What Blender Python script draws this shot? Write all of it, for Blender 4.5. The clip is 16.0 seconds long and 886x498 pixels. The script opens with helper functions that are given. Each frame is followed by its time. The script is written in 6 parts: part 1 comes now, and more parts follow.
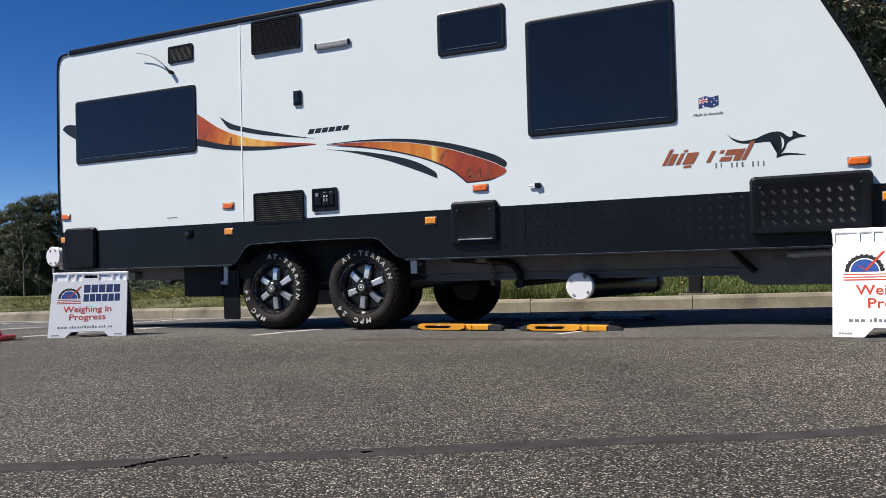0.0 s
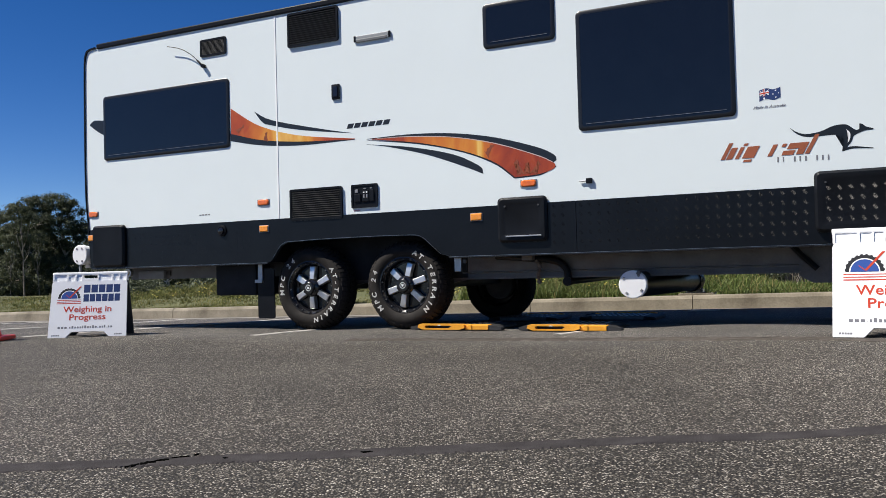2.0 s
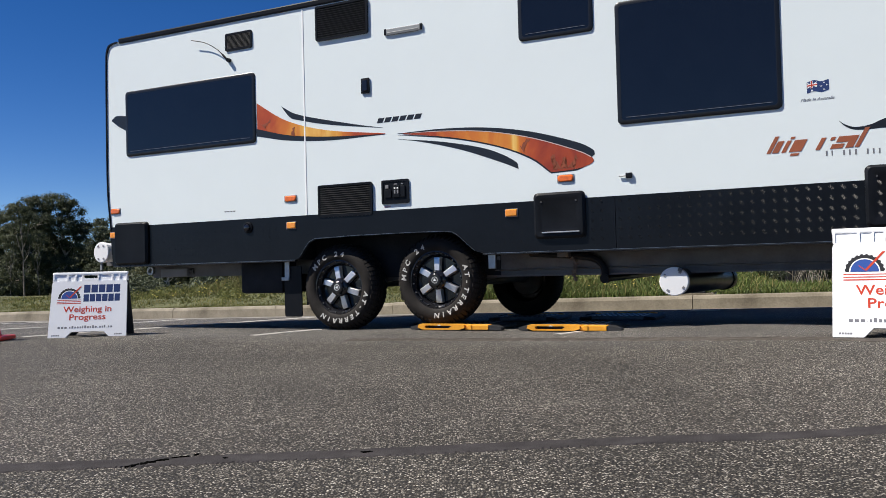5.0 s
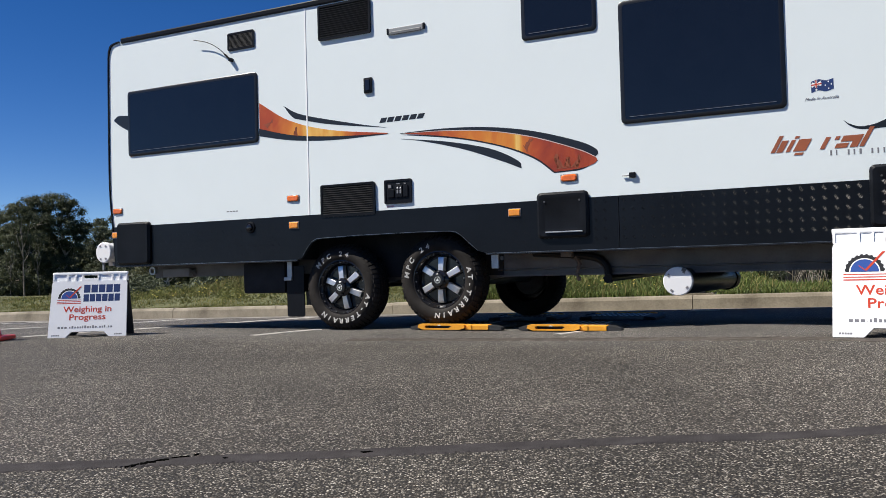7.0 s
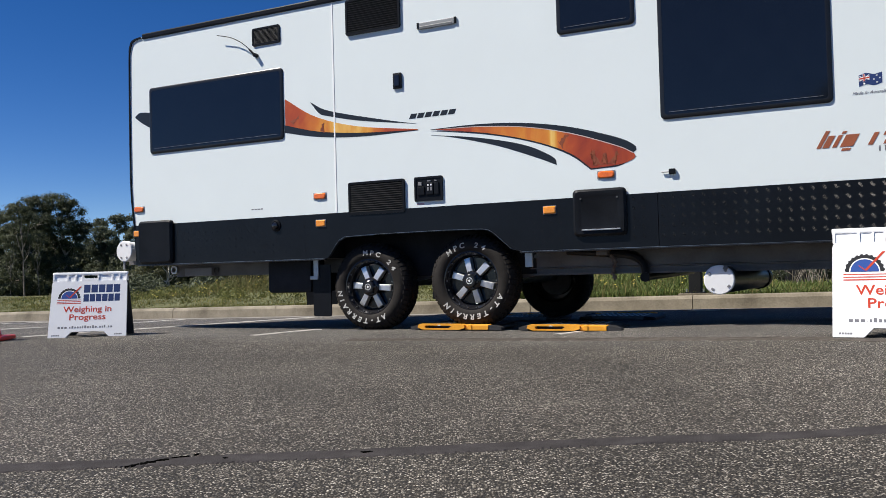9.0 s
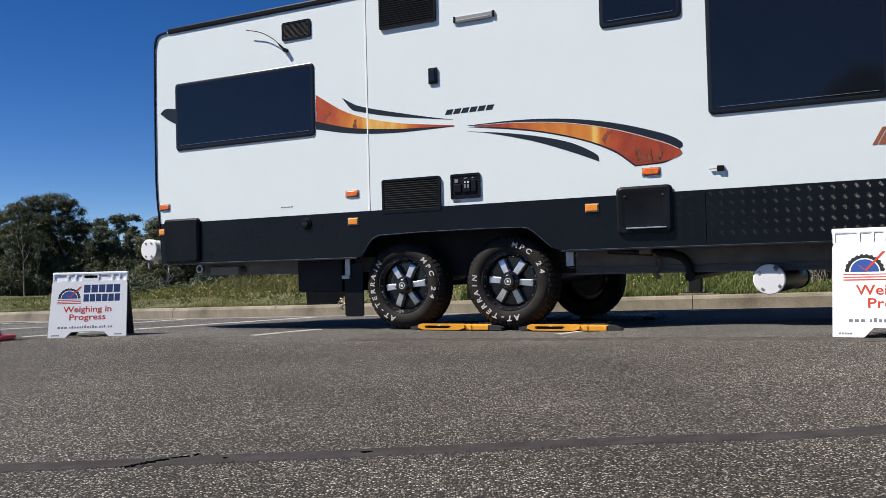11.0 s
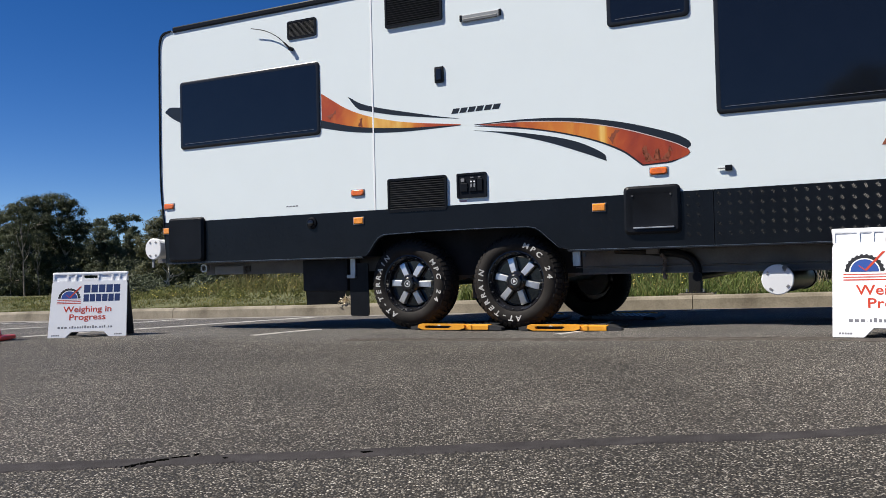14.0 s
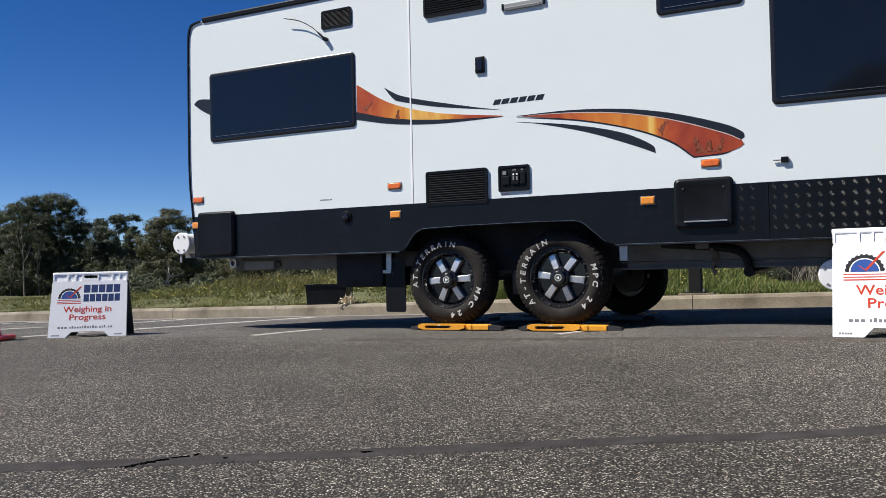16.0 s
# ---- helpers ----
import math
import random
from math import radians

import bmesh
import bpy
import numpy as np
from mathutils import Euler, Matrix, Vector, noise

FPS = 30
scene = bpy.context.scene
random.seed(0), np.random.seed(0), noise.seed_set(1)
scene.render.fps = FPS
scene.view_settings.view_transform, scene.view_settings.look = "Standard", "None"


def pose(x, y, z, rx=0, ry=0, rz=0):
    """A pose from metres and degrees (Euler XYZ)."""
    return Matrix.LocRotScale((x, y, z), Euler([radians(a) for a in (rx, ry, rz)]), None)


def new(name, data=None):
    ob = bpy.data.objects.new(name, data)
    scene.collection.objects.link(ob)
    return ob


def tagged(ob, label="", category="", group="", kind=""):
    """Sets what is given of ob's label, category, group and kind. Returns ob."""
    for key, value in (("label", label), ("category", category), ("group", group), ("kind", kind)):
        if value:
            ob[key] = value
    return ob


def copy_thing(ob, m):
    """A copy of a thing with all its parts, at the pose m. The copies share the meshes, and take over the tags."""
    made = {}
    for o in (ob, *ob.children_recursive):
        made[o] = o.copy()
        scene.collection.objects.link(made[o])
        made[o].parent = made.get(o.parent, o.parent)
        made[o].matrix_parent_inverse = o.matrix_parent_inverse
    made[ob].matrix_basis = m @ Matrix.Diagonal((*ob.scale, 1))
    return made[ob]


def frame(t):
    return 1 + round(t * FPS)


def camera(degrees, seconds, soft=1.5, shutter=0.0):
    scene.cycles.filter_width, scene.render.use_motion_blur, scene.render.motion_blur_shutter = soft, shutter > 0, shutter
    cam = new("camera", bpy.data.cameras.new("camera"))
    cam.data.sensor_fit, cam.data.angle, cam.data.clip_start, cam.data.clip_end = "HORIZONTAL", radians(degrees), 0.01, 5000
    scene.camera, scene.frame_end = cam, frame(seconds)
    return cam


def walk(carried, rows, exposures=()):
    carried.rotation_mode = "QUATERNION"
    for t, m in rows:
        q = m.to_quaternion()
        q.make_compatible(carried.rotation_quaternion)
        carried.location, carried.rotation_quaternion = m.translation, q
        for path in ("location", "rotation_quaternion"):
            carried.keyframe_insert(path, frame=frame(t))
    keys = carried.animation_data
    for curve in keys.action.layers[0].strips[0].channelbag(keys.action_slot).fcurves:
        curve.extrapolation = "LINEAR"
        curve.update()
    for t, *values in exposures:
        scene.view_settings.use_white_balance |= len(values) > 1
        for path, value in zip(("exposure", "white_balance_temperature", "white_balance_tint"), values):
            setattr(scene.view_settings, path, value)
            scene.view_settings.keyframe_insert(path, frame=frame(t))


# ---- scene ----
cam = camera(55.9, 16.0, soft=0.76)
CAM = (Matrix.Translation((0, 0, 0.515)) @ Matrix.Rotation(radians(1.3057), 4, "X")
       @ Matrix.Rotation(radians(1.4955), 4, "Y") @ Matrix.Rotation(radians(90), 4, "X"))
walk(cam, [(0, CAM), (16, CAM)])
scene.view_settings.exposure = 0.63

# ---- sky and sun ----
SUN_TRAVEL = Vector((0.74, 0.107, -1.0)).normalized()
world = bpy.data.worlds.new("world")
world.use_nodes = True
scene.world = world
wn = world.node_tree
sky = wn.nodes.new("ShaderNodeTexSky")
sky.sky_type, sky.sun_disc = "NISHITA", False
sky.sun_elevation, sky.sun_rotation = radians(53.2), radians(-98)
sky.air_density, sky.dust_density, sky.ozone_density = 0.55, 0.0, 1.6
wn.nodes["Background"].inputs["Strength"].default_value = 0.10
deep = wn.nodes.new("ShaderNodeHueSaturation")
deep.inputs["Hue"].default_value, deep.inputs["Saturation"].default_value, deep.inputs["Value"].default_value = 0.511, 1.36, 0.68
wn.links.new(sky.outputs[0], deep.inputs["Color"])
wn.links.new(deep.outputs[0], wn.nodes["Background"].inputs["Color"])
sun = new("sun", bpy.data.lights.new("sun", "SUN"))
sun.data.energy, sun.data.angle, sun.data.color = 5.0, radians(0.53), (1.0, 0.95, 0.87)
sun.matrix_world = SUN_TRAVEL.to_track_quat("-Z", "Y").to_matrix().to_4x4()


# ---- materials ----
def material(name, color, rough=0.5, metal=0.0, vary=0.12, scale=6.0, bump=0.0, bump_scale=60.0, spec=0.5, second=None, coat=0.0):
    """Principled material with large blotches, fine grain and fine relief."""
    m = bpy.data.materials.new(name)
    m.use_nodes = True
    nt = m.node_tree
    b = nt.nodes["Principled BSDF"]
    b.inputs["Metallic"].default_value, b.inputs["Specular IOR Level"].default_value = metal, spec
    b.inputs["Coat Weight"].default_value = coat
    tc = nt.nodes.new("ShaderNodeTexCoord")
    big, fine = nt.nodes.new("ShaderNodeTexNoise"), nt.nodes.new("ShaderNodeTexNoise")
    big.inputs["Scale"].default_value, big.inputs["Detail"].default_value = scale, 5
    fine.inputs["Scale"].default_value, fine.inputs["Detail"].default_value = bump_scale, 3
    for n in (big, fine):
        nt.links.new(tc.outputs["Object"], n.inputs["Vector"])
    mix = nt.nodes.new("ShaderNodeMix")
    mix.data_type = "RGBA"
    c2 = second or tuple(c * (1 - vary) for c in color)
    c1 = color if second else tuple(min(1, c * (1 + vary)) for c in color)
    mix.inputs["A"].default_value, mix.inputs["B"].default_value = (*c1, 1), (*c2, 1)
    add = nt.nodes.new("ShaderNodeMath")
    add.operation = "MULTIPLY_ADD"
    add.inputs[1].default_value = 0.35
    ramp = nt.nodes.new("ShaderNodeMapRange")
    ramp.inputs["From Min"].default_value, ramp.inputs["From Max"].default_value = 0.45, 0.9
    nt.links.new(fine.outputs[0], add.inputs[0])
    nt.links.new(big.outputs[0], add.inputs[2])
    nt.links.new(add.outputs[0], ramp.inputs["Value"])
    nt.links.new(ramp.outputs[0], mix.inputs["Factor"])
    nt.links.new(mix.outputs["Result"], b.inputs["Base Color"])
    rr = nt.nodes.new("ShaderNodeMapRange")
    rr.inputs["To Min"].default_value, rr.inputs["To Max"].default_value = max(0.02, rough * 0.85), min(1, rough * 1.15)
    nt.links.new(big.outputs[0], rr.inputs["Value"])
    nt.links.new(rr.outputs[0], b.inputs["Roughness"])
    if bump:
        bp = nt.nodes.new("ShaderNodeBump")
        bp.inputs["Strength"].default_value, bp.inputs["Distance"].default_value = bump, 0.004
        nt.links.new(fine.outputs[0], bp.inputs["Height"])
        nt.links.new(bp.outputs[0], b.inputs["Normal"])
    return m


def asphalt_material():
    m = bpy.data.materials.new("asphalt_chip_seal")
    m.use_nodes = True
    nt, L = m.node_tree, m.node_tree.links
    b = nt.nodes["Principled BSDF"]
    b.inputs["Specular IOR Level"].default_value = 0.22
    tc = nt.nodes.new("ShaderNodeTexCoord")
    vor = nt.nodes.new("ShaderNodeTexVoronoi")
    vor.inputs["Scale"].default_value = 158
    vor.inputs["Randomness"].default_value = 1.0
    vor2 = nt.nodes.new("ShaderNodeTexVoronoi")
    vor2.inputs["Scale"].default_value = 330
    big, mid = nt.nodes.new("ShaderNodeTexNoise"), nt.nodes.new("ShaderNodeTexNoise")
    big.inputs["Scale"].default_value, big.inputs["Detail"].default_value = 0.9, 4
    mid.inputs["Scale"].default_value, mid.inputs["Detail"].default_value = 36, 3
    for n in (vor, vor2, big, mid):
        L.new(tc.outputs["Object"], n.inputs["Vector"])
    # each stone its own tone
    sep = nt.nodes.new("ShaderNodeSeparateColor")
    L.new(vor.outputs["Color"], sep.inputs[0])
    stone = nt.nodes.new("ShaderNodeValToRGB")
    e = stone.color_ramp.elements
    e[0].position, e[0].color = 0.0, (0.012, 0.0108, 0.0095, 1)
    e[1].position, e[1].color = 1.0, (0.57, 0.525, 0.45, 1)
    for p, c in ((0.34, (0.056, 0.049, 0.039, 1)), (0.58, (0.125, 0.109, 0.086, 1)), (0.78, (0.245, 0.220, 0.184, 1))):
        q = e.new(p)
        q.color = c
    L.new(sep.outputs[0], stone.inputs[0])
    # bitumen between the stones
    gap = nt.nodes.new("ShaderNodeMapRange")
    gap.inputs["From Min"].default_value, gap.inputs["From Max"].default_value = 0.38, 0.58
    L.new(vor.outputs["Distance"], gap.inputs["Value"])
    mix = nt.nodes.new("ShaderNodeMix")
    mix.data_type = "RGBA"
    mix.inputs["B"].default_value = (0.024, 0.0214, 0.0188, 1)
    L.new(gap.outputs[0], mix.inputs["Factor"])
    L.new(stone.outputs[0], mix.inputs["A"])
    tone = nt.nodes.new("ShaderNodeMapRange")
    tone.inputs["From Min"].default_value, tone.inputs["From Max"].default_value = 0.3, 0.7
    tone.inputs["To Min"].default_value, tone.inputs["To Max"].default_value = 0.73, 1.29
    # towards the kerb the stones blend into an even, paler tone
    dot = nt.nodes.new("ShaderNodeVectorMath")
    dot.operation = "DOT_PRODUCT"
    dot.inputs[1].default_value = (0.4373, 0.8993, 0)
    L.new(tc.outputs["Object"], dot.inputs[0])
    near_kerb = nt.nodes.new("ShaderNodeMapRange")
    near_kerb.inputs["From Min"].default_value, near_kerb.inputs["From Max"].default_value = 4.85, 5.5
    L.new(dot.outputs["Value"], near_kerb.inputs["Value"])
    fine = nt.nodes.new("ShaderNodeMix")
    fine.data_type = "RGBA"
    fine.inputs["B"].default_value = (0.172, 0.163, 0.156, 1)
    share = nt.nodes.new("ShaderNodeMath")
    share.operation = "MULTIPLY"
    share.inputs[1].default_value = 0.30
    L.new(near_kerb.outputs[0], share.inputs[0])
    L.new(share.outputs[0], fine.inputs["Factor"])
    L.new(mix.outputs["Result"], fine.inputs["A"])
    addn = nt.nodes.new("ShaderNodeMath")
    addn.operation = "MULTIPLY_ADD"
    addn.inputs[1].default_value = 0.7
    sub = nt.nodes.new("ShaderNodeMath")
    sub.operation = "SUBTRACT"
    sub.inputs[1].default_value = 0.35
    L.new(mid.outputs[0], addn.inputs[0])
    L.new(big.outputs[0], addn.inputs[2])
    L.new(addn.outputs[0], sub.inputs[0])
    L.new(sub.outputs[0], tone.inputs["Value"])
    mul = nt.nodes.new("ShaderNodeMix")
    mul.data_type, mul.blend_type = "RGBA", "MULTIPLY"
    mul.inputs["Factor"].default_value = 1
    L.new(fine.outputs["Result"], mul.inputs["A"])
    L.new(tone.outputs[0], mul.inputs["B"])
    L.new(mul.outputs["Result"], b.inputs["Base Color"])
    b.inputs["Roughness"].default_value = 0.72
    inv = nt.nodes.new("ShaderNodeMath")
    inv.operation = "MULTIPLY_ADD"
    inv.inputs[1].default_value, inv.inputs[2].default_value = -1.0, 1.0
    L.new(vor.outputs["Distance"], inv.inputs[0])
    add2 = nt.nodes.new("ShaderNodeMath")
    add2.operation = "MULTIPLY_ADD"
    add2.inputs[1].default_value = -0.35
    L.new(vor2.outputs["Distance"], add2.inputs[0])
    L.new(inv.outputs[0], add2.inputs[2])
    bp = nt.nodes.new("ShaderNodeBump")
    bp.inputs["Strength"].default_value, bp.inputs["Distance"].default_value = 1.0, 0.005
    L.new(add2.outputs[0], bp.inputs["Height"])
    L.new(bp.outputs[0], b.inputs["Normal"])
    return m


def graphic_material():
    """Printed sunset foil: red through orange to yellow streaks."""
    m = bpy.data.materials.new("sunset_foil")
    m.use_nodes = True
    nt, L = m.node_tree, m.node_tree.links
    b = nt.nodes["Principled BSDF"]
    b.inputs["Roughness"].default_value = 0.35
    tc, mp = nt.nodes.new("ShaderNodeTexCoord"), nt.nodes.new("ShaderNodeMapping")
    mp.inputs["Scale"].default_value, mp.inputs["Rotation"].default_value = (2.6, 1, 0.9), (0, radians(28), 0)
    n = nt.nodes.new("ShaderNodeTexNoise")
    n.inputs["Scale"].default_value, n.inputs["Detail"].default_value, n.inputs["Distortion"].default_value = 2.3, 5, 1.3
    r = nt.nodes.new("ShaderNodeValToRGB")
    e = r.color_ramp.elements
    # printed sweep along the side: red ends, yellow middles
    sep, ramp = nt.nodes.new("ShaderNodeSeparateXYZ"), nt.nodes.new("ShaderNodeValToRGB")
    L.new(tc.outputs["Object"], sep.inputs[0])
    along = nt.nodes.new("ShaderNodeMapRange")
    along.inputs["From Min"].default_value, along.inputs["From Max"].default_value = -0.85, 2.35
    L.new(sep.outputs[0], along.inputs["Value"])
    L.new(along.outputs[0], ramp.inputs[0])
    g = ramp.color_ramp.elements
    g[0].position, g[0].color = 0.0, (0.44, 0.44, 0.44, 1)
    g[1].position, g[1].color = 1.0, (0.37, 0.37, 0.37, 1)
    for p, v in ((0.05, 0.43), (0.11, 0.50), (0.145, 0.56), (0.18, 0.68), (0.22, 0.65), (0.25, 0.69), (0.297, 0.56), (0.344, 0.44), (0.42, 0.40), (0.47, 0.38), (0.578, 0.42), (0.656, 0.49),
                 (0.719, 0.57), (0.766, 0.51), (0.783, 0.56), (0.789, 0.74), (0.797, 0.72), (0.806, 0.50), (0.86, 0.37), (0.92, 0.40)):
        q = g.new(p)
        q.color = (v, v, v, 1)
    add = nt.nodes.new("ShaderNodeMath")
    add.operation = "MULTIPLY_ADD"
    add.inputs[1].default_value = 0.3
    off = nt.nodes.new("ShaderNodeMath")
    off.operation = "SUBTRACT"
    off.inputs[1].default_value = 0.15
    L.new(n.outputs[0], add.inputs[0])
    L.new(ramp.outputs[0], add.inputs[2])
    L.new(add.outputs[0], off.inputs[0])
    e[0].position, e[0].color = 0.30, (0.20, 0.022, 0.012, 1)
    e[1].position, e[1].color = 0.74, (0.80, 0.52, 0.14, 1)
    for p, c in ((0.42, (0.40, 0.065, 0.016, 1)), (0.53, (0.58, 0.17, 0.022, 1)), (0.63, (0.68, 0.30, 0.04, 1))):
        q = e.new(p)
        q.color = c
    L.new(tc.outputs["Object"], mp.inputs[0])
    L.new(mp.outputs[0], n.inputs["Vector"])
    L.new(off.outputs[0], r.inputs[0])
    L.new(r.outputs[0], b.inputs["Base Color"])
    return m


def leaf_material(name, light, dark, rough=0.45):
    m = bpy.data.materials.new(name)
    m.use_nodes = True
    nt, L = m.node_tree, m.node_tree.links
    b = nt.nodes["Principled BSDF"]
    g = nt.nodes.new("ShaderNodeNewGeometry")
    mix = nt.nodes.new("ShaderNodeMix")
    mix.data_type = "RGBA"
    mix.inputs["A"].default_value, mix.inputs["B"].default_value = (*dark, 1), (*light, 1)
    L.new(g.outputs["Random Per Island"], mix.inputs["Factor"])
    tc, n = nt.nodes.new("ShaderNodeTexCoord"), nt.nodes.new("ShaderNodeTexNoise")
    n.inputs["Scale"].default_value, n.inputs["Detail"].default_value = 0.9, 3
    L.new(tc.outputs["Object"], n.inputs["Vector"])
    mr = nt.nodes.new("ShaderNodeMapRange")
    mr.inputs["From Min"].default_value, mr.inputs["From Max"].default_value = 0.3, 0.7
    mr.inputs["To Min"].default_value, mr.inputs["To Max"].default_value = 0.65, 1.3
    L.new(n.outputs[0], mr.inputs["Value"])
    mul = nt.nodes.new("ShaderNodeMix")
    mul.data_type, mul.blend_type = "RGBA", "MULTIPLY"
    mul.inputs["Factor"].default_value = 1
    L.new(mix.outputs["Result"], mul.inputs["A"])
    L.new(mr.outputs[0], mul.inputs["B"])
    L.new(mul.outputs["Result"], b.inputs["Base Color"])
    b.inputs["Roughness"].default_value, b.inputs["Specular IOR Level"].default_value = rough, 0.2
    tr = nt.nodes.new("ShaderNodeBsdfTranslucent")
    L.new(mul.outputs["Result"], tr.inputs["Color"])
    ms = nt.nodes.new("ShaderNodeMixShader")
    ms.inputs[0].default_value = 0.25
    L.new(b.outputs[0], ms.inputs[1])
    L.new(tr.outputs[0], ms.inputs[2])
    L.new(ms.outputs[0], nt.nodes["Material Output"].inputs[0])
    return m


ASPHALT = asphalt_material()
SEALANT = material("bitumen_crack_sealant", (0.040, 0.036, 0.036), 0.85, vary=0.3, scale=11, bump=0.6, bump_scale=160, spec=0.12)
SEALANT_WORN = material("worn_crack_sealant", (0.072, 0.062, 0.053), 0.85, vary=0.4, scale=12, bump=0.8, bump_scale=150, spec=0.15)
CRACK = material("open_crack", (0.004, 0.004, 0.004), 1.0, spec=0.0)
ROAD_PAINT = material("worn_road_paint", (0.56, 0.54, 0.50), 0.75, vary=0.25, second=(0.30, 0.28, 0.25), scale=18, bump=0.5, bump_scale=140)
CONCRETE = material("weathered_kerb_concrete", (0.30, 0.262, 0.20), 0.9, scale=2.6, bump=0.7, bump_scale=55, second=(0.125, 0.105, 0.076))
SOIL = material("grassy_soil", (0.12, 0.12, 0.045), 0.95, vary=0.4, scale=1.4, bump=0.8, bump_scale=22, second=(0.06, 0.07, 0.025))
GRASS = leaf_material("green_grass", (0.225, 0.222, 0.075), (0.080, 0.094, 0.030), 0.6)
GRASS_LUSH = leaf_material("lush_grass", (0.175, 0.21, 0.062), (0.052, 0.085, 0.024), 0.6)
GRASS_DRY = leaf_material("drying_grass", (0.33, 0.265, 0.115), (0.11, 0.115, 0.04), 0.7)
FLOWER = material("yellow_petals", (0.55, 0.45, 0.06), 0.6)
LEAF = leaf_material("gum_leaves", (0.110, 0.122, 0.064), (0.030, 0.040, 0.024), 0.6)
LEAF_DARK = leaf_material("shaded_gum_leaves", (0.200, 0.210, 0.130), (0.050, 0.062, 0.040), 0.6)
LEAF_GREY = leaf_material("grey_green_leaves", (0.135, 0.150, 0.088), (0.050, 0.065, 0.042), 0.6)
LEAF_OLIVE = leaf_material("olive_leaves", (0.150, 0.145, 0.075), (0.060, 0.070, 0.040), 0.6)
BARK = material("gum_bark", (0.30, 0.26, 0.21), 0.85, vary=0.35, scale=3, bump=0.6, bump_scale=30)
BARK_GREY = material("grey_gum_bark", (0.20, 0.175, 0.145), 0.85, vary=0.5, scale=5, bump=0.5, bump_scale=30)
BARK_PALE = material("pale_gum_bark", (0.48, 0.44, 0.38), 0.8, vary=0.3, scale=3, bump=0.5, bump_scale=30)
WHITE = material("white_gelcoat", (0.735, 0.79, 0.785), 0.32, vary=0.015, scale=1.2, bump=0.03, bump_scale=5, spec=0.5)
WHITE_TRIM = material("white_trim_strip", (0.86, 0.86, 0.85), 0.35, vary=0.03)
BLACK = material("black_moulding", (0.0085, 0.0095, 0.0118), 0.36, vary=0.3, scale=5, bump=0.15, bump_scale=120, spec=0.13)
BLACK_SHEET = material("black_chequer_plate", (0.005, 0.006, 0.008), 0.30, vary=0.3, scale=2.5, bump=0.1, bump_scale=40, spec=0.25)
ARCH_BLACK = material("dull_black_lining", (0.020, 0.021, 0.024), 0.75, vary=0.3, scale=4, bump=0.3, bump_scale=60, spec=0.2)
TREAD = material("plate_lozenges", (0.007, 0.008, 0.010), 0.26, vary=0.3, scale=30, spec=0.05)
FRAME = material("black_window_frame", (0.010, 0.011, 0.0135), 0.3, vary=0.2, spec=0.4)
TRIM = material("glossy_black_edging", (0.015, 0.016, 0.018), 0.28, vary=0.2, spec=0.6)
GLASS = material("dark_tinted_acrylic", (0.007, 0.009, 0.013), 0.06, vary=0.1, spec=0.5)
RUBBER = material("tyre_rubber", (0.0165, 0.0140, 0.0122), 0.75, vary=0.35, scale=9, bump=0.5, bump_scale=90, spec=0.22)
RUBBER_WHITE = material("tyre_lettering", (0.46, 0.45, 0.43), 0.8, vary=0.35, scale=40)
ALLOY = material("machined_alloy", (0.72, 0.71, 0.69), 0.46, metal=1.0, vary=0.08, scale=12)
RIM_BLACK = material("gloss_black_rim", (0.010, 0.010, 0.012), 0.16, vary=0.2, spec=0.6)
CHASSIS = material("painted_chassis_steel", (0.11, 0.102, 0.099), 0.42, vary=0.25, scale=6, bump=0.3, bump_scale=60)
STEEL_GREY = material("galvanised_steel", (0.42, 0.43, 0.44), 0.42, metal=0.8, vary=0.15, scale=14)
STEEL_DULL = material("dark_steel", (0.10, 0.10, 0.10), 0.5, metal=0.6, vary=0.25, scale=14)
WHITE_PLASTIC = material("white_plastic", (0.78, 0.78, 0.78), 0.45, vary=0.04, scale=9, bump=0.1, bump_scale=200)
SIGN_WHITE = material("sign_white_plastic", (0.92, 0.92, 0.92), 0.4, vary=0.03, scale=5)
# near-black that puts the shade between the panels into the back one
SIGN_BACK = material("sign_back_shade", (0.03, 0.03, 0.032), 0.6, vary=0.1)
LAMP_GREY = material("pale_grey_plastic", (0.24, 0.25, 0.255), 0.45, vary=0.1)
GREY_PLASTIC = material("grey_plastic", (0.20, 0.20, 0.21), 0.5, vary=0.1)
AMBER_YELLOW = material("yellow_amber_lens", (0.80, 0.27, 0.018), 0.2, vary=0.15, scale=40, coat=0.5)
EDGE = material("edge_highlight", (0.36, 0.36, 0.36), 0.35, metal=1.0, vary=0.3, scale=7)
AMBER = material("amber_lens", (0.74, 0.145, 0.014), 0.2, vary=0.15, scale=40, coat=0.5)
YELLOW = material("yellow_polymer", (0.78, 0.34, 0.025), 0.45, vary=0.18, scale=9, bump=0.2, bump_scale=90)
PAD_BLACK = material("scuffed_black_rubber", (0.020, 0.020, 0.021), 0.65, vary=0.35, scale=14, bump=0.3, bump_scale=80)
PAD_TOP = material("blue_grey_plate", (0.12, 0.14, 0.17), 0.4, metal=0.7, vary=0.2, scale=10)
NAVY = material("navy_print", (0.012, 0.035, 0.135), 0.5, vary=0.05)
BLUE = material("blue_print", (0.02, 0.07, 0.30), 0.5, vary=0.05)
RED = material("red_print", (0.54, 0.045, 0.014), 0.5, vary=0.06)
PRINT_BLACK = material("black_print", (0.012, 0.012, 0.013), 0.5, vary=0.1)
PRINT_GREY = material("grey_print", (0.17, 0.17, 0.185), 0.5, vary=0.1)
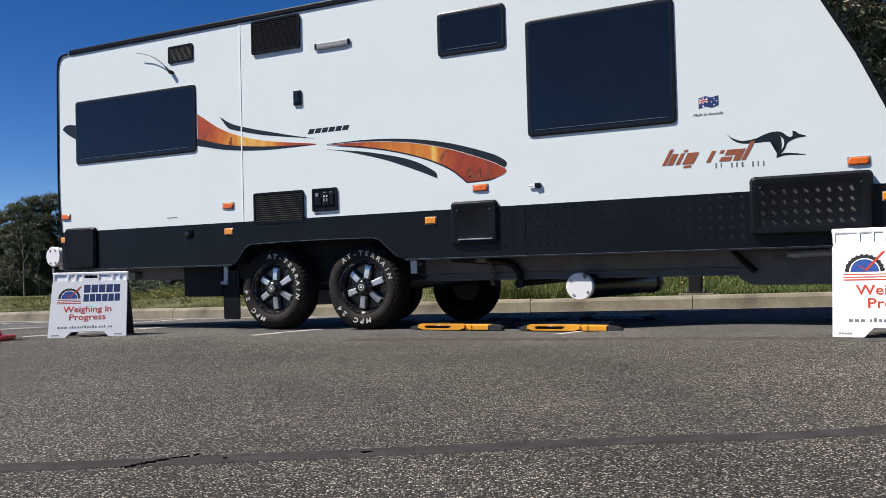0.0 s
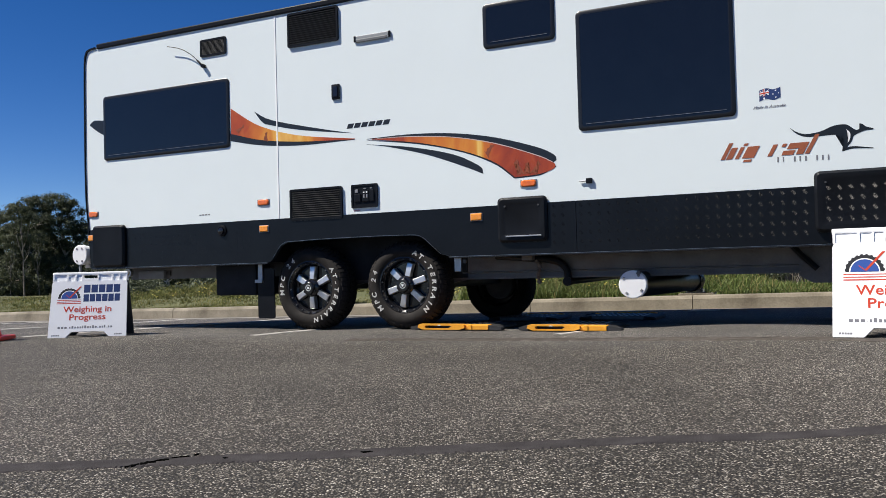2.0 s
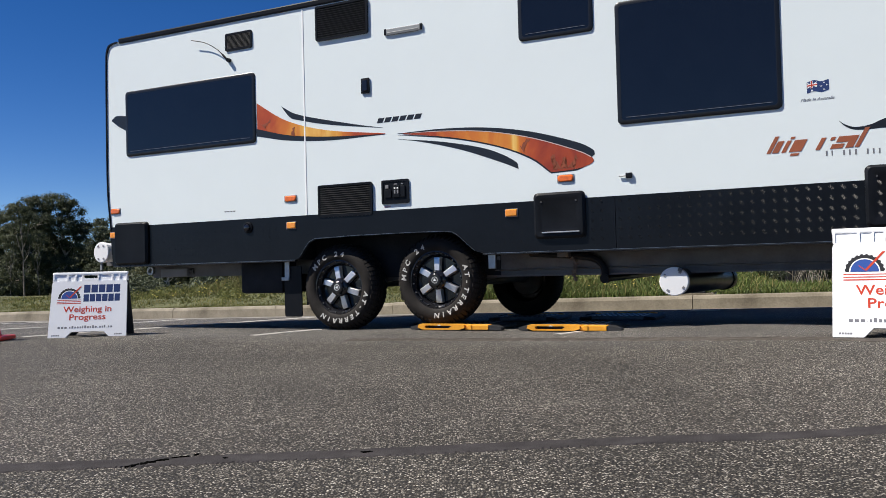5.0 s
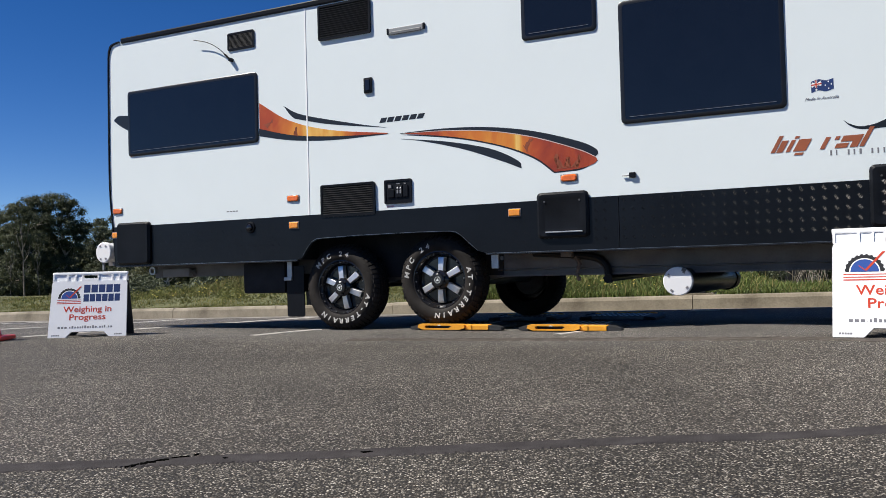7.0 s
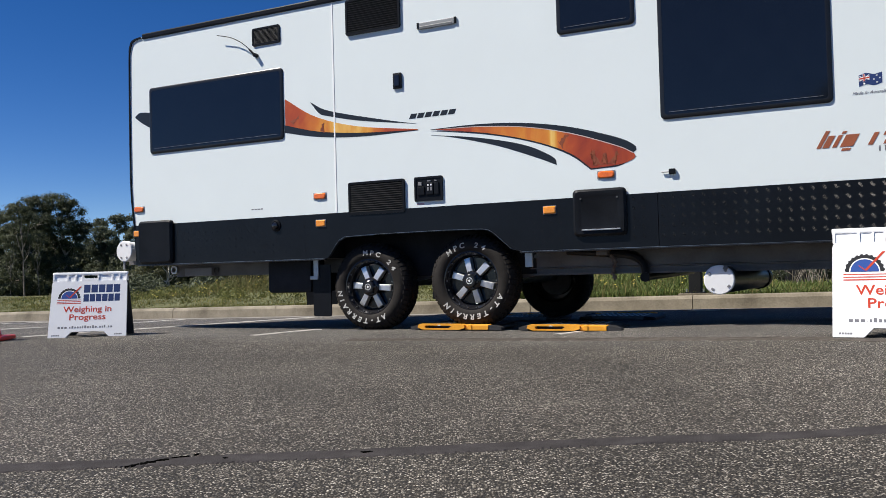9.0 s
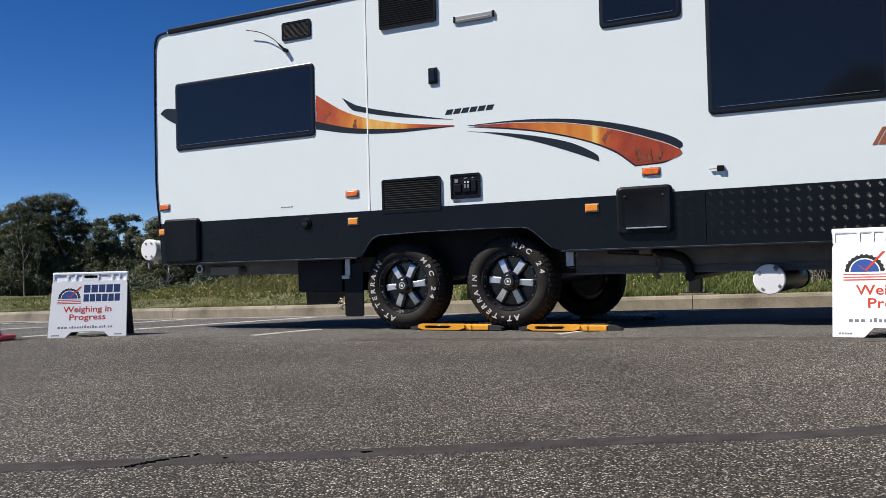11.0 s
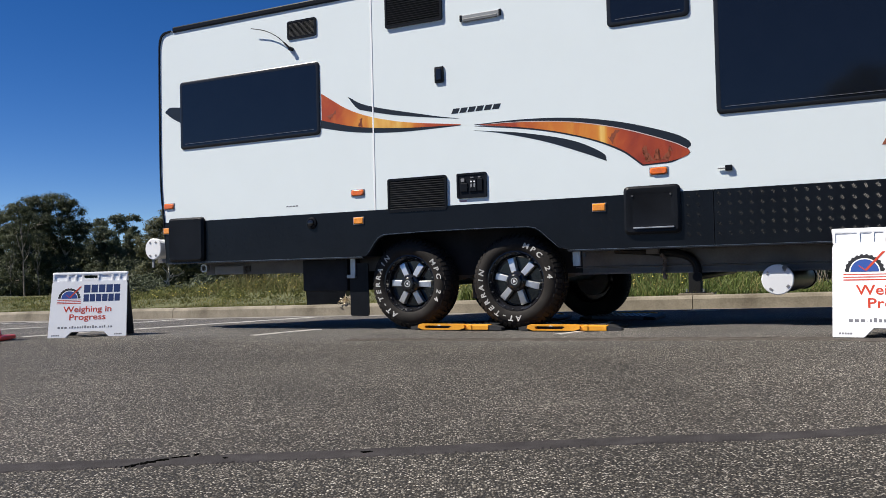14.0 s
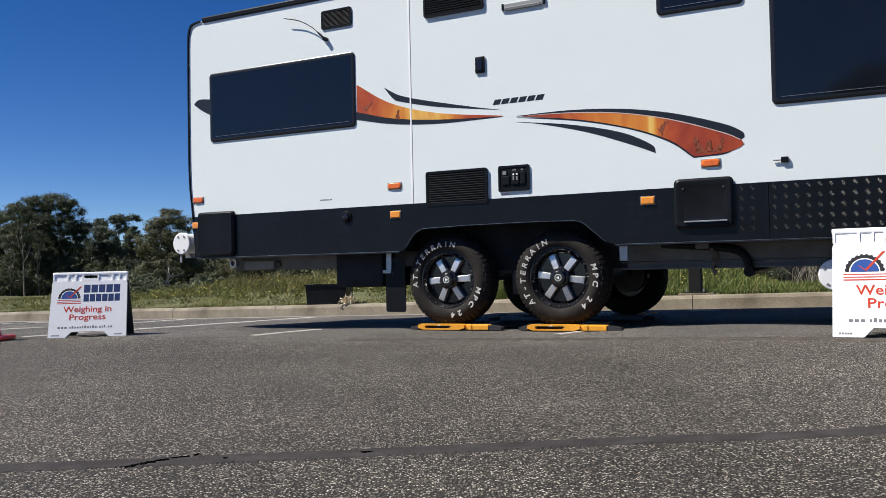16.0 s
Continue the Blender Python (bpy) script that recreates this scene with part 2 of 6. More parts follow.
DECAL_BLACK = material("black_foil", (0.010, 0.013, 0.017), 0.35, vary=0.2)
DECAL_RUST = material("rust_orange_foil", (0.31, 0.092, 0.040), 0.4, vary=0.15, scale=5)
PALE_EDGE = material("pale_foil_edge", (0.62, 0.50, 0.46), 0.4, vary=0.1)
FOIL = graphic_material()
FOIL_DARK = material("dark_red_print", (0.25, 0.065, 0.026), 0.4, vary=0.2, scale=20)
CONE_RED = material("red_cone_plastic", (0.62, 0.035, 0.022), 0.45, vary=0.1, scale=12)
POST = material("charcoal_steel_post", (0.010, 0.011, 0.013), 0.7, vary=0.2, scale=8, spec=0.2)
PALE_WALL = material("pale_render", (0.70, 0.69, 0.66), 0.8, vary=0.1)


# ---- mesh helpers ----
def part(name, bm, mat, parent=None, label="", smooth=False, angle=35):
    """Link a bmesh as one mesh object under a thing or a part."""
    me = bpy.data.meshes.new(name)
    bmesh.ops.recalc_face_normals(bm, faces=bm.faces)
    bm.to_mesh(me)
    bm.free()
    me.materials.append(mat)
    if smooth:
        me.shade_smooth()
        me.set_sharp_from_angle(angle=radians(angle))
    ob = new(name, me)
    if parent:
        ob.parent = parent
    if label:
        tagged(ob, label)
    return ob


def again(ob, m, parent=None):
    """The same piece once more, on the same mesh, at the pose m."""
    o = new(ob.name.split(".")[0], ob.data)
    o.parent = parent or ob.parent
    o.matrix_basis = m
    for k in ("label",):
        if k in ob:
            o[k] = ob[k]
    return o


def box(bm, x0, x1, y0, y1, z0, z1, bevel=0.0, seg=2):
    vs = bmesh.ops.create_cube(bm, size=1)["verts"]
    for v in vs:
        v.co = ((x0 + x1) / 2 + v.co.x * (x1 - x0), (y0 + y1) / 2 + v.co.y * (y1 - y0), (z0 + z1) / 2 + v.co.z * (z1 - z0))
    if bevel:
        es = list({e for v in vs for e in v.link_edges})
        bmesh.ops.bevel(bm, geom=es, offset=bevel, segments=seg, profile=0.6, affect="EDGES", clamp_overlap=True)
    return bm


def prism(bm, pts, y0, y1):
    """Extrude the outline pts, (x, z), from y0 to y1."""
    a = [bm.verts.new((x, y0, z)) for x, z in pts]
    b = [bm.verts.new((x, y1, z)) for x, z in pts]
    bm.faces.new(a)
    bm.faces.new(b[::-1])
    for i in range(len(pts)):
        j = (i + 1) % len(pts)
        bm.faces.new((a[i], b[i], b[j], a[j]))
    return bm


def ring(bm, outer, inner, y0, y1):
    """A frame between two outlines with the same number of points."""
    n = len(outer)
    vo = [[bm.verts.new((x, y, z)) for x, z in outer] for y in (y0, y1)]
    vi = [[bm.verts.new((x, y, z)) for x, z in inner] for y in (y0, y1)]
    for i in range(n):
        j = (i + 1) % n
        bm.faces.new((vo[0][i], vo[0][j], vi[0][j], vi[0][i]))
        bm.faces.new((vo[1][i], vi[1][i], vi[1][j], vo[1][j]))
        bm.faces.new((vo[0][i], vo[1][i], vo[1][j], vo[0][j]))
        bm.faces.new((vi[0][i], vi[0][j], vi[1][j], vi[1][i]))
    return bm


def rounded(x0, x1, z0, z1, r, n=5):
    pts = []
    for cx, cz, a0 in ((x1 - r, z1 - r, 0), (x0 + r, z1 - r, 90), (x0 + r, z0 + r, 180), (x1 - r, z0 + r, 270)):
        for k in range(n + 1):
            a = radians(a0 + 90 * k / n)
            pts.append((cx + r * math.cos(a), cz + r * math.sin(a)))
    return pts


def tube(bm, p0, p1, r0, r1=None, seg=10, cap=True):
    p0, p1 = Vector(p0), Vector(p1)
    r1 = r0 if r1 is None else r1
    q = (p1 - p0).to_track_quat("Z", "Y")
    rows = []
    for p, r in ((p0, r0), (p1, r1)):
        rows.append([bm.verts.new(p + q @ Vector((r * math.cos(2 * math.pi * k / seg), r * math.sin(2 * math.pi * k / seg), 0))) for k in range(seg)])
    for k in range(seg):
        j = (k + 1) % seg
        bm.faces.new((rows[0][k], rows[0][j], rows[1][j], rows[1][k]))
    if cap:
        bm.faces.new(rows[0][::-1])
        bm.faces.new(rows[1])
    return bm


def hose(bm, pts, r, seg=10):
    """A round bar swept along the points; r is one radius or one for each point."""
    p = [Vector(q) for q in pts]
    rr = r if isinstance(r, (list, tuple)) else [r] * len(p)
    rows = []
    side = None
    for i, c in enumerate(p):
        d = (p[min(i + 1, len(p) - 1)] - p[max(i - 1, 0)]).normalized()
        side = d.orthogonal().normalized() if side is None else (side - d * side.dot(d)).normalized()
        up = d.cross(side)
        rows.append([bm.verts.new(c + (side * math.cos(2 * math.pi * k / seg) + up * math.sin(2 * math.pi * k / seg)) * rr[i]) for k in range(seg)])
    for a, b in zip(rows, rows[1:]):
        for k in range(seg):
            j = (k + 1) % seg
            bm.faces.new((a[k], a[j], b[j], b[k]))
    bm.faces.new(rows[0][::-1])
    bm.faces.new(rows[-1])
    return bm


def lathe(bm, profile, seg=48, close=False):
    """Turn a profile of (radius, y) about the y axis."""
    rows = [[bm.verts.new((r * math.cos(2 * math.pi * k / seg), y, r * math.sin(2 * math.pi * k / seg))) for k in range(seg)] for r, y in profile]
    for a, b in zip(rows, rows[1:] + (rows[:1] if close else [])):
        for k in range(seg):
            j = (k + 1) % seg
            bm.faces.new((a[k], a[j], b[j], b[k]))
    if not close:
        for row in (rows[0], rows[-1]):
            bm.faces.new(row)
    return bm


def glide(pts, n=6):
    """A smooth line through a few points."""
    p = [Vector(q) for q in pts]
    p = [2 * p[0] - p[1]] + p + [2 * p[-1] - p[-2]]
    out = []
    for i in range(1, len(p) - 2):
        for k in range(n):
            t = k / n
            out.append(0.5 * ((2 * p[i]) + (p[i + 1] - p[i - 1]) * t + (2 * p[i - 1] - 5 * p[i] + 4 * p[i + 1] - p[i + 2]) * t * t
                              + (3 * p[i] - p[i - 1] - 3 * p[i + 1] + p[i + 2]) * t ** 3))
    out.append(p[-2])
    return [tuple(v) for v in out]


def text_bm(words, size, shear=0.0, space=1.0, bold=0.0):
    """Words as a flat mesh in the x-z plane, centred, with their front to -y."""
    cu = bpy.data.curves.new("words", "FONT")
    cu.body, cu.size, cu.shear, cu.space_character = words, size, shear, space
    cu.align_x, cu.align_y, cu.resolution_u = "CENTER", "CENTER", 3
    cu.extrude, cu.offset = 0.0003, bold
    ob = new("words", cu)
    me = bpy.data.meshes.new_from_object(ob.evaluated_get(bpy.context.evaluated_depsgraph_get()))
    bm = bmesh.new()
    bm.from_mesh(me)
    bm.transform(Matrix.Rotation(radians(90), 4, "X"))
    bpy.data.objects.remove(ob)
    bpy.data.curves.remove(cu)
    bpy.data.meshes.remove(me)
    return bm


def S(t):
    t = min(1.0, max(0.0, t))
    return t * t * (3 - 2 * t)


# ---- ground ----
KERB_A, KERB_U = Vector((-7.832, 14.727)), Vector((0.8983, -0.4395)).normalized()
KERB_N = Vector((-KERB_U.y, KERB_U.x))


def ground_z(x, y):
    """The car park's surface: a slight rise beside the second sign, a slight fall to the kerb."""
    n = 0.4373 * x + 0.8993 * y - 6.07
    crown = 0.013 * S((x + 1.2) / 1.0) * S((3.2 - x) / 1.0) * S((n + 1.0) / 0.8) * S((1.6 - n) / 1.0)
    rise = 0.05 * S((x - 0.9) / 1.3) * S((7.6 - y) / 1.4) + 0.032 * S((x - 0.9) / 1.5) * S((5.8 - y) / 1.4)
    return crown + rise * S((9.0 - x) / 4.0) - min(0.24, max(0.0, 0.0186 * (4.5 - x))) * S((n + 0.3) / 4.0)


def kerb_z(u):
    p = KERB_A + KERB_U * u
    return ground_z(p.x, p.y)


def kerb_point(along, back, z=0.0):
    p = KERB_A + KERB_U * along + KERB_N * back
    return Vector((p.x, p.y, z))


def build_car_park():
    bm = bmesh.new()
    us = [-600, -200, -80, -40, -20] + [-10 + 0.25 * k for k in range(121)] + [30, 45, 90, 200, 600]
    vs = [0, -0.4, -0.8, -1.2] + [-1.6 - 0.2 * k for k in range(68)] + [-17, -22, -30, -80, -300]
    rows = []
    for v in vs:
        row = []
        for u in us:
            p = kerb_point(u, v)
            row.append(bm.verts.new((p.x, p.y, ground_z(p.x, p.y))))
        rows.append(row)
    for a, b in zip(rows, rows[1:]):
        for i in range(len(us) - 1):
            bm.faces.new((a[i], a[i + 1], b[i + 1], b[i]))
    tagged(part("ground", bm, ASPHALT, smooth=True), "grey-brown chip-seal asphalt of an open car park", "ground", kind="structure")


def verge_z(u, v):
    """The grass bank behind the kerb: a low mound, falling away to the trees."""
    n = noise.noise((u * 0.35, v * 0.35, 3.0)) * 0.05 + noise.noise((u * 0.09, v * 0.09, 7.0)) * 0.06
    bank = 0.07 + 0.11 * S((u + 3.5) / 4.0) + 0.13 * S(u / 2.5) - 0.36 * S((u - 11.2) / 1.5)
    rise = bank * S((v - 0.3) / 4.6) - 0.5 * S((v - 6.0) / 14.0) - 0.25 * S((v - 22.0) / 18.0) - 0.5 * S((v - 4.5) / 9.0) * S((u - 9.0) / 3.0)
    return kerb_z(u) + 0.145 + rise + n * S(v / 1.5)


def build_verge():
    bm = bmesh.new()
    us = [-900, -300, -120, -60, -35] + [-22 + 0.8 * k for k in range(68)] + [45, 80, 200, 600, 1500]
    vs = [0.15, 0.4, 0.8, 1.3, 2, 2.8, 3.6, 4.6, 5.6, 7, 9, 11, 14, 18, 24, 32, 45, 70, 120, 300, 900, 2500]
    rows = []
    for v in vs:
        row = []
        for u in us:
            p = kerb_point(u, v)
            row.append(bm.verts.new((p.x, p.y, verge_z(u, v))))
        rows.append(row)
    for a, b in zip(rows, rows[1:]):
        for i in range(len(us) - 1):
            bm.faces.new((a[i], a[i + 1], b[i + 1], b[i]))
    ob = part("verge", bm, SOIL, smooth=True)
    tagged(ob, "rough grassy bank behind the kerb", "grass bank", kind="structure")


def build_kerb():
    """Kerb blocks of about 2 m, their joints open."""
    root = new("kerb")
    tagged(root, "weathered tan concrete kerb edging the car park", "kerb", kind="structure")
    root.matrix_basis = Matrix.Translation(kerb_point(0, 0, 0)) @ Matrix.Rotation(math.atan2(KERB_U.y, KERB_U.x), 4, "Z")
    bm = bmesh.new()
    prof = [(0.0, -0.06), (0.012, 0.122), (0.03, 0.152), (0.055, 0.160), (0.19, 0.160), (0.19, -0.06)]
    a = [bm.verts.new((0.004, y, z)) for y, z in prof]
    b = [bm.verts.new((1.956, y, z)) for y, z in prof]
    bm.faces.new(a)
    bm.faces.new(b[::-1])
    for i in range(len(prof)):
        j = (i + 1) % len(prof)
        bm.faces.new((a[i], b[i], b[j], a[j]))
    block = part("kerb_block", bm, CONCRETE, root)
    rng = random.Random(3)
    x0, step = 4.02, 1.96
    block.matrix_basis = pose(x0 - step * 12, 0, kerb_z(x0 - step * 12))
    for k in range(-11, 18):
        u = x0 + step * k
        fall = math.degrees(math.atan2(kerb_z(u + step) - kerb_z(u), step))
        again(block, pose(u, rng.uniform(-0.006, 0.006), kerb_z(u) + rng.uniform(-0.005, 0.004), 0, -fall, rng.uniform(-0.15, 0.15)))
    # gutter strip in front of the kerb
    bm = bmesh.new()
    us = [-30 + k for k in range(61)]
    rows = [[bm.verts.new((u, y, kerb_z(u) + z)) for u in us] for y, z in ((-0.22, 0.003), (-0.2, 0.008), (-0.002, 0.006))]
    for a, b in zip(rows, rows[1:]):
        for i in range(len(us) - 1):
            bm.faces.new((a[i], a[i + 1], b[i + 1], b[i]))
    part("gutter", bm, material("gutter_concrete", (0.19, 0.175, 0.155), 0.85, vary=0.25, scale=3, bump=0.5, bump_scale=60), root)


def ribbon(bm, line, widths, lift, wob=0.0, seed=0):
    rng = random.Random(seed)
    p = [Vector(q) for q in line]
    last = None
    for i, q in enumerate(p):
        d = (p[min(i + 1, len(p) - 1)] - p[max(i - 1, 0)]).normalized()
        n = Vector((-d.y, d.x))
        w = widths[i] if isinstance(widths, (list, tuple)) else widths
        a, b = q + n * (w / 2 + rng.uniform(-wob, wob)), q - n * (w / 2 + rng.uniform(-wob, wob))
        # the band feathers down into the surface at both edges
        e = min(0.016, w * 0.2)
        row = ((a + n * e * rng.uniform(0.3, 1), -0.002), (a, lift), (b, lift), (b - n * e * rng.uniform(0.3, 1), -0.002))
        cur = [bm.verts.new((c.x, c.y, ground_z(c.x, c.y) + z)) for c, z in row]
        if last:
            for k in range(3):
                bm.faces.new((last[k], last[k + 1], cur[k + 1], cur[k]))
        last = cur


def build_markings():
    def strip(name, pts, w, mat, label, lift=0.004, wob=0.004, n=14, seed=1):
        bm = bmesh.new()
        line = [Vector(q) for q in glide(pts, n)]
        if isinstance(w, tuple):
            w = [w[0] + (w[1] - w[0]) * S(k / len(line)) for k in range(len(line))]
        ribbon(bm, line, w, lift, wob, seed)
        return tagged(part(name, bm, mat), label, "road marking", kind="structure")
    strip("crack_seal", [(-6, 2.02), (-2.4, 2.23), (-1.224, 2.29), (-0.832, 2.315), (-0.432, 2.345), (-0.015, 2.382), (0.417, 2.425), (0.836, 2.442), (1.248, 2.432), (2.2, 2.41), (4, 2.36), (14, 2.1)], 0.088, SEALANT,
          "dark bitumen band sealing a crack in the asphalt", 0.003, wob=0.006, n=60)
    strip("crack_seal", [(-0.72, 6.20), (-0.364, 6.111), (0.44, 5.834), (1.171, 5.54), (1.72, 4.99), (2.09, 4.54), (3.0, 3.5)], 0.15, SEALANT_WORN,
          "dark bitumen band sealing a crack in the asphalt", 0.003, wob=0.025, n=24, seed=5)
    bm = bmesh.new()
    rng = random.Random(6)
    for (xa, ya), (xb, yb), w in (((-0.872, 2.258), (-0.860, 2.266), 0.006), ((-0.858, 2.266), (-0.842, 2.286), 0.016), ((-0.839, 2.284), (-0.822, 2.306), 0.022),
                                  ((-0.820, 2.300), (-0.806, 2.316), 0.024), ((-0.806, 2.318), (-0.782, 2.338), 0.020), ((-0.778, 2.346), (-0.756, 2.356), 0.009), ((-0.756, 2.358), (-0.728, 2.368), 0.016), ((-0.722, 2.385), (-0.712, 2.398), 0.006)):
        n = 7
        line = [Vector((xa + (xb - xa) * k / n, ya + (yb - ya) * k / n + rng.uniform(-0.2, 0.2) * w)) for k in range(n + 1)]
        ribbon(bm, line, [w * rng.uniform(0.45, 1.25) * (0.25 if k in (0, n) else 1) for k in range(n + 1)], 0.0045)
    tagged(part("open_crack", bm, CRACK), "ragged open crack in the asphalt", "crack", kind="structure")
    for x, y, r in ((-0.235, 2.357, 0.010), (-0.222, 2.362, 0.007), (-0.62, 2.33, 0.006)):
        strip("pit", [(x - r, y), (x, y + r * 0.5), (x + r, y)], r * 1.6, CRACK, "small dark pit in the asphalt", 0.005, r * 0.4, 3)
    L3 = [(-3.76, 7.44), (-3.32, 7.82), (-3.03, 8.07), (-2.78, 8.45), (-2.60, 9.03), (-2.49, 10.04), (-2.30, 10.95), (-1.91, 11.45), (-1.36, 11.76)]
    L2 = [(-4.59, 8.63), (-4.24, 8.91), (-3.99, 9.43), (-4.16, 11.08), (-4.17, 12.16), (-3.92, 12.55)]
    L1 = [(-5.37, 10.11), (-6.61, 13.10), (-6.48, 13.62), (-6.09, 13.72)]
    for pts, w in ((L3, (0.055, 0.12)), (L2, (0.045, 0.12)), (L1, (0.05, 0.12)),
                   ([(-1.60, 6.88), (-1.36, 7.17), (-1.12, 7.46)], 0.06), ([(0.81, 6.06), (0.93, 6.17), (1.08, 6.34)], 0.05), ([(2.70, 9.24), (2.86, 9.22), (3.02, 9.21)], 0.07)):
        strip("bay_line", pts, w, ROAD_PAINT, "worn white parking bay line", 0.014 if pts[0][0] > 2 else 0.004, 0.004, 8)


def blades(rng, count, place, h, w, mat, name, label, lean=0.35, parent=None):
    """A field of grass blades, each a bent two-quad strip."""
    verts, faces = [], []
    for _ in range(count):
        x, y, z, k = place(rng)
        a = rng.uniform(0, 6.283)
        hh, ww = h * k * rng.uniform(0.5, 1.2), w * rng.uniform(0.6, 1.3)
        dx, dy = math.cos(a) * ww / 2, math.sin(a) * ww / 2
        b = rng.uniform(0, 6.283)
        l = rng.uniform(0.1, lean) * hh
        ex, ey = math.cos(b) * l, math.sin(b) * l
        i = len(verts)
        verts += [(x - dx, y - dy, z), (x + dx, y + dy, z), (x + dx * 0.7 + ex * 0.35, y + dy * 0.7 + ey * 0.35, z + hh * 0.6),
                  (x - dx * 0.7 + ex * 0.35, y - dy * 0.7 + ey * 0.35, z + hh * 0.6), (x + ex, y + ey, z + hh)]
        faces += [(i, i + 1, i + 2, i + 3), (i + 3, i + 2, i + 4)]
    me = bpy.data.meshes.new(name)
    me.from_pydata(verts, [], faces)
    me.materials.append(mat)
    return tagged(new(name, me), label, "grass", kind="stuff")


def build_grass():
    rng = random.Random(11)

    def spot(u0, u1, v0, v1, k=1.0, power=1.6):
        def place(r):
            u, v = r.uniform(u0, u1), v0 + (v1 - v0) * r.random() ** power
            p = kerb_point(u, v)
            c = 0.55 + 0.9 * max(0.0, noise.noise((u * 0.9, v * 0.9, 1.0)) + 0.4)
            return p.x, p.y, verge_z(u, v) - 0.02, k * c * (1 - 0.56 * S((u - 11.3) / 1.3))
        return place
    blades(rng, 46000, spot(-7, 10.0, 0.2, 6), 0.055, 0.012, GRASS, "grass", "short green grass behind the kerb", 0.8)
    blades(rng, 30000, spot(8.8, 17.0, 0.2, 5.5), 0.21, 0.014, GRASS_LUSH, "tall_grass", "tall lush green grass behind the kerb", 0.95)
    blades(rng, 3000, spot(8.8, 17.0, 0.2, 5.5), 0.30, 0.009, GRASS_DRY, "seed_stalks", "dry seed stalks among tall grass", 0.6)
    blades(rng, 30000, spot(-9, 10.0, 0.4, 14), 0.055, 0.016, GRASS_DRY, "dry_grass", "patchy drying grass on the bank", 0.9)
    blades(rng, 11000, spot(0.2, 12, 2.4, 8, 1.0, 1.2), 0.19, 0.016, GRASS, "weeds", "weedy tufts on the grass bank", 1.1)
    blades(rng, 4000, spot(1.0, 9, 2.6, 6, 1.0, 1.2), 0.26, 0.012, GRASS_DRY, "dry_stalks", "dry stalks among the weeds", 0.8)
    # leafy weeds in low clumps
    verts, faces = [], []
    for _ in range(420):
        u, v = rng.uniform(-2.0, 10.0), rng.uniform(1.6, 6.5)
        p = kerb_point(u, v)
        base, rad = verge_z(u, v), rng.uniform(0.06, 0.24)
        for _ in range(rng.randint(30, 80)):
            a, e, r = rng.uniform(0, 6.283), rng.uniform(0, 1.57), rad * rng.uniform(0.5, 1.0)
            c = Vector((p.x + r * 1.3 * math.cos(a) * math.cos(e), p.y + r * 1.3 * math.sin(a) * math.cos(e), base + r * math.sin(e)))
            d = Vector((rng.uniform(-1, 1), rng.uniform(-1, 1), rng.uniform(-0.3, 1))).normalized() * rng.uniform(0.018, 0.045)
            n = d.cross(Vector((rng.uniform(-1, 1), rng.uniform(-1, 1), 0.3))) * 0.35
            i = len(verts)
            verts += [tuple(c - d), tuple(c + n), tuple(c + d), tuple(c - n)]
            faces.append((i, i + 1, i + 2, i + 3))
    me = bpy.data.meshes.new("leafy_weeds")
    me.from_pydata(verts, [], faces)
    me.materials.append(GRASS)
    tagged(new("leafy_weeds", me), "low leafy green weeds on the bank", "weeds", kind="stuff")
    # yellow wildflowers in the grass
    verts, faces = [], []
    for _ in range(420):
        u, v = rng.choice((rng.uniform(0, 9), rng.uniform(8.5, 12))), rng.uniform(0.6, 6.0)
        p = kerb_point(u, v)
        z = verge_z(u, v) + rng.uniform(0.06, 0.26)
        r = rng.uniform(0.010, 0.018)
        i = len(verts)
        verts += [(p.x - r, p.y, z), (p.x, p.y - r, z + r * 0.4), (p.x + r, p.y, z), (p.x, p.y + r, z + r * 0.4), (p.x, p.y, z + r)]
        faces += [(i, i + 1, i + 4), (i + 1, i + 2, i + 4), (i + 2, i + 3, i + 4), (i + 3, i, i + 4)]
    me = bpy.data.meshes.new("wildflowers")
    me.from_pydata(verts, [], faces)
    me.materials.append(FLOWER)
    tagged(new("wildflowers", me), "small yellow wildflowers in the grass", "flowers", kind="stuff")


build_car_park()
build_verge()
build_kerb()
build_markings()


# ---- caravan: x along its side, y into the body, z up ----
WIDTH = 2.42
caravan = new("caravan")
tagged(caravan, "white caravan with black chequer-plate skirt and orange swoosh graphics", "caravan")
SKIRT_TOP, SKIRT_BOTTOM = 0.985, 0.595
NOSE = [(5.06, 0.60), (5.05, 1.18), (4.938, 1.494), (4.78, 1.86), (4.588, 2.229), (4.42, 2.54), (4.30, 2.75), (4.20, 2.825)]
TAIL = [(-2.52, 2.838), (-2.615, 2.822), (-2.660, 2.772), (-2.678, 2.60), (-2.688, 1.7), (-2.683, 1.30), (-2.655, 1.02), (-2.62, 0.62)]


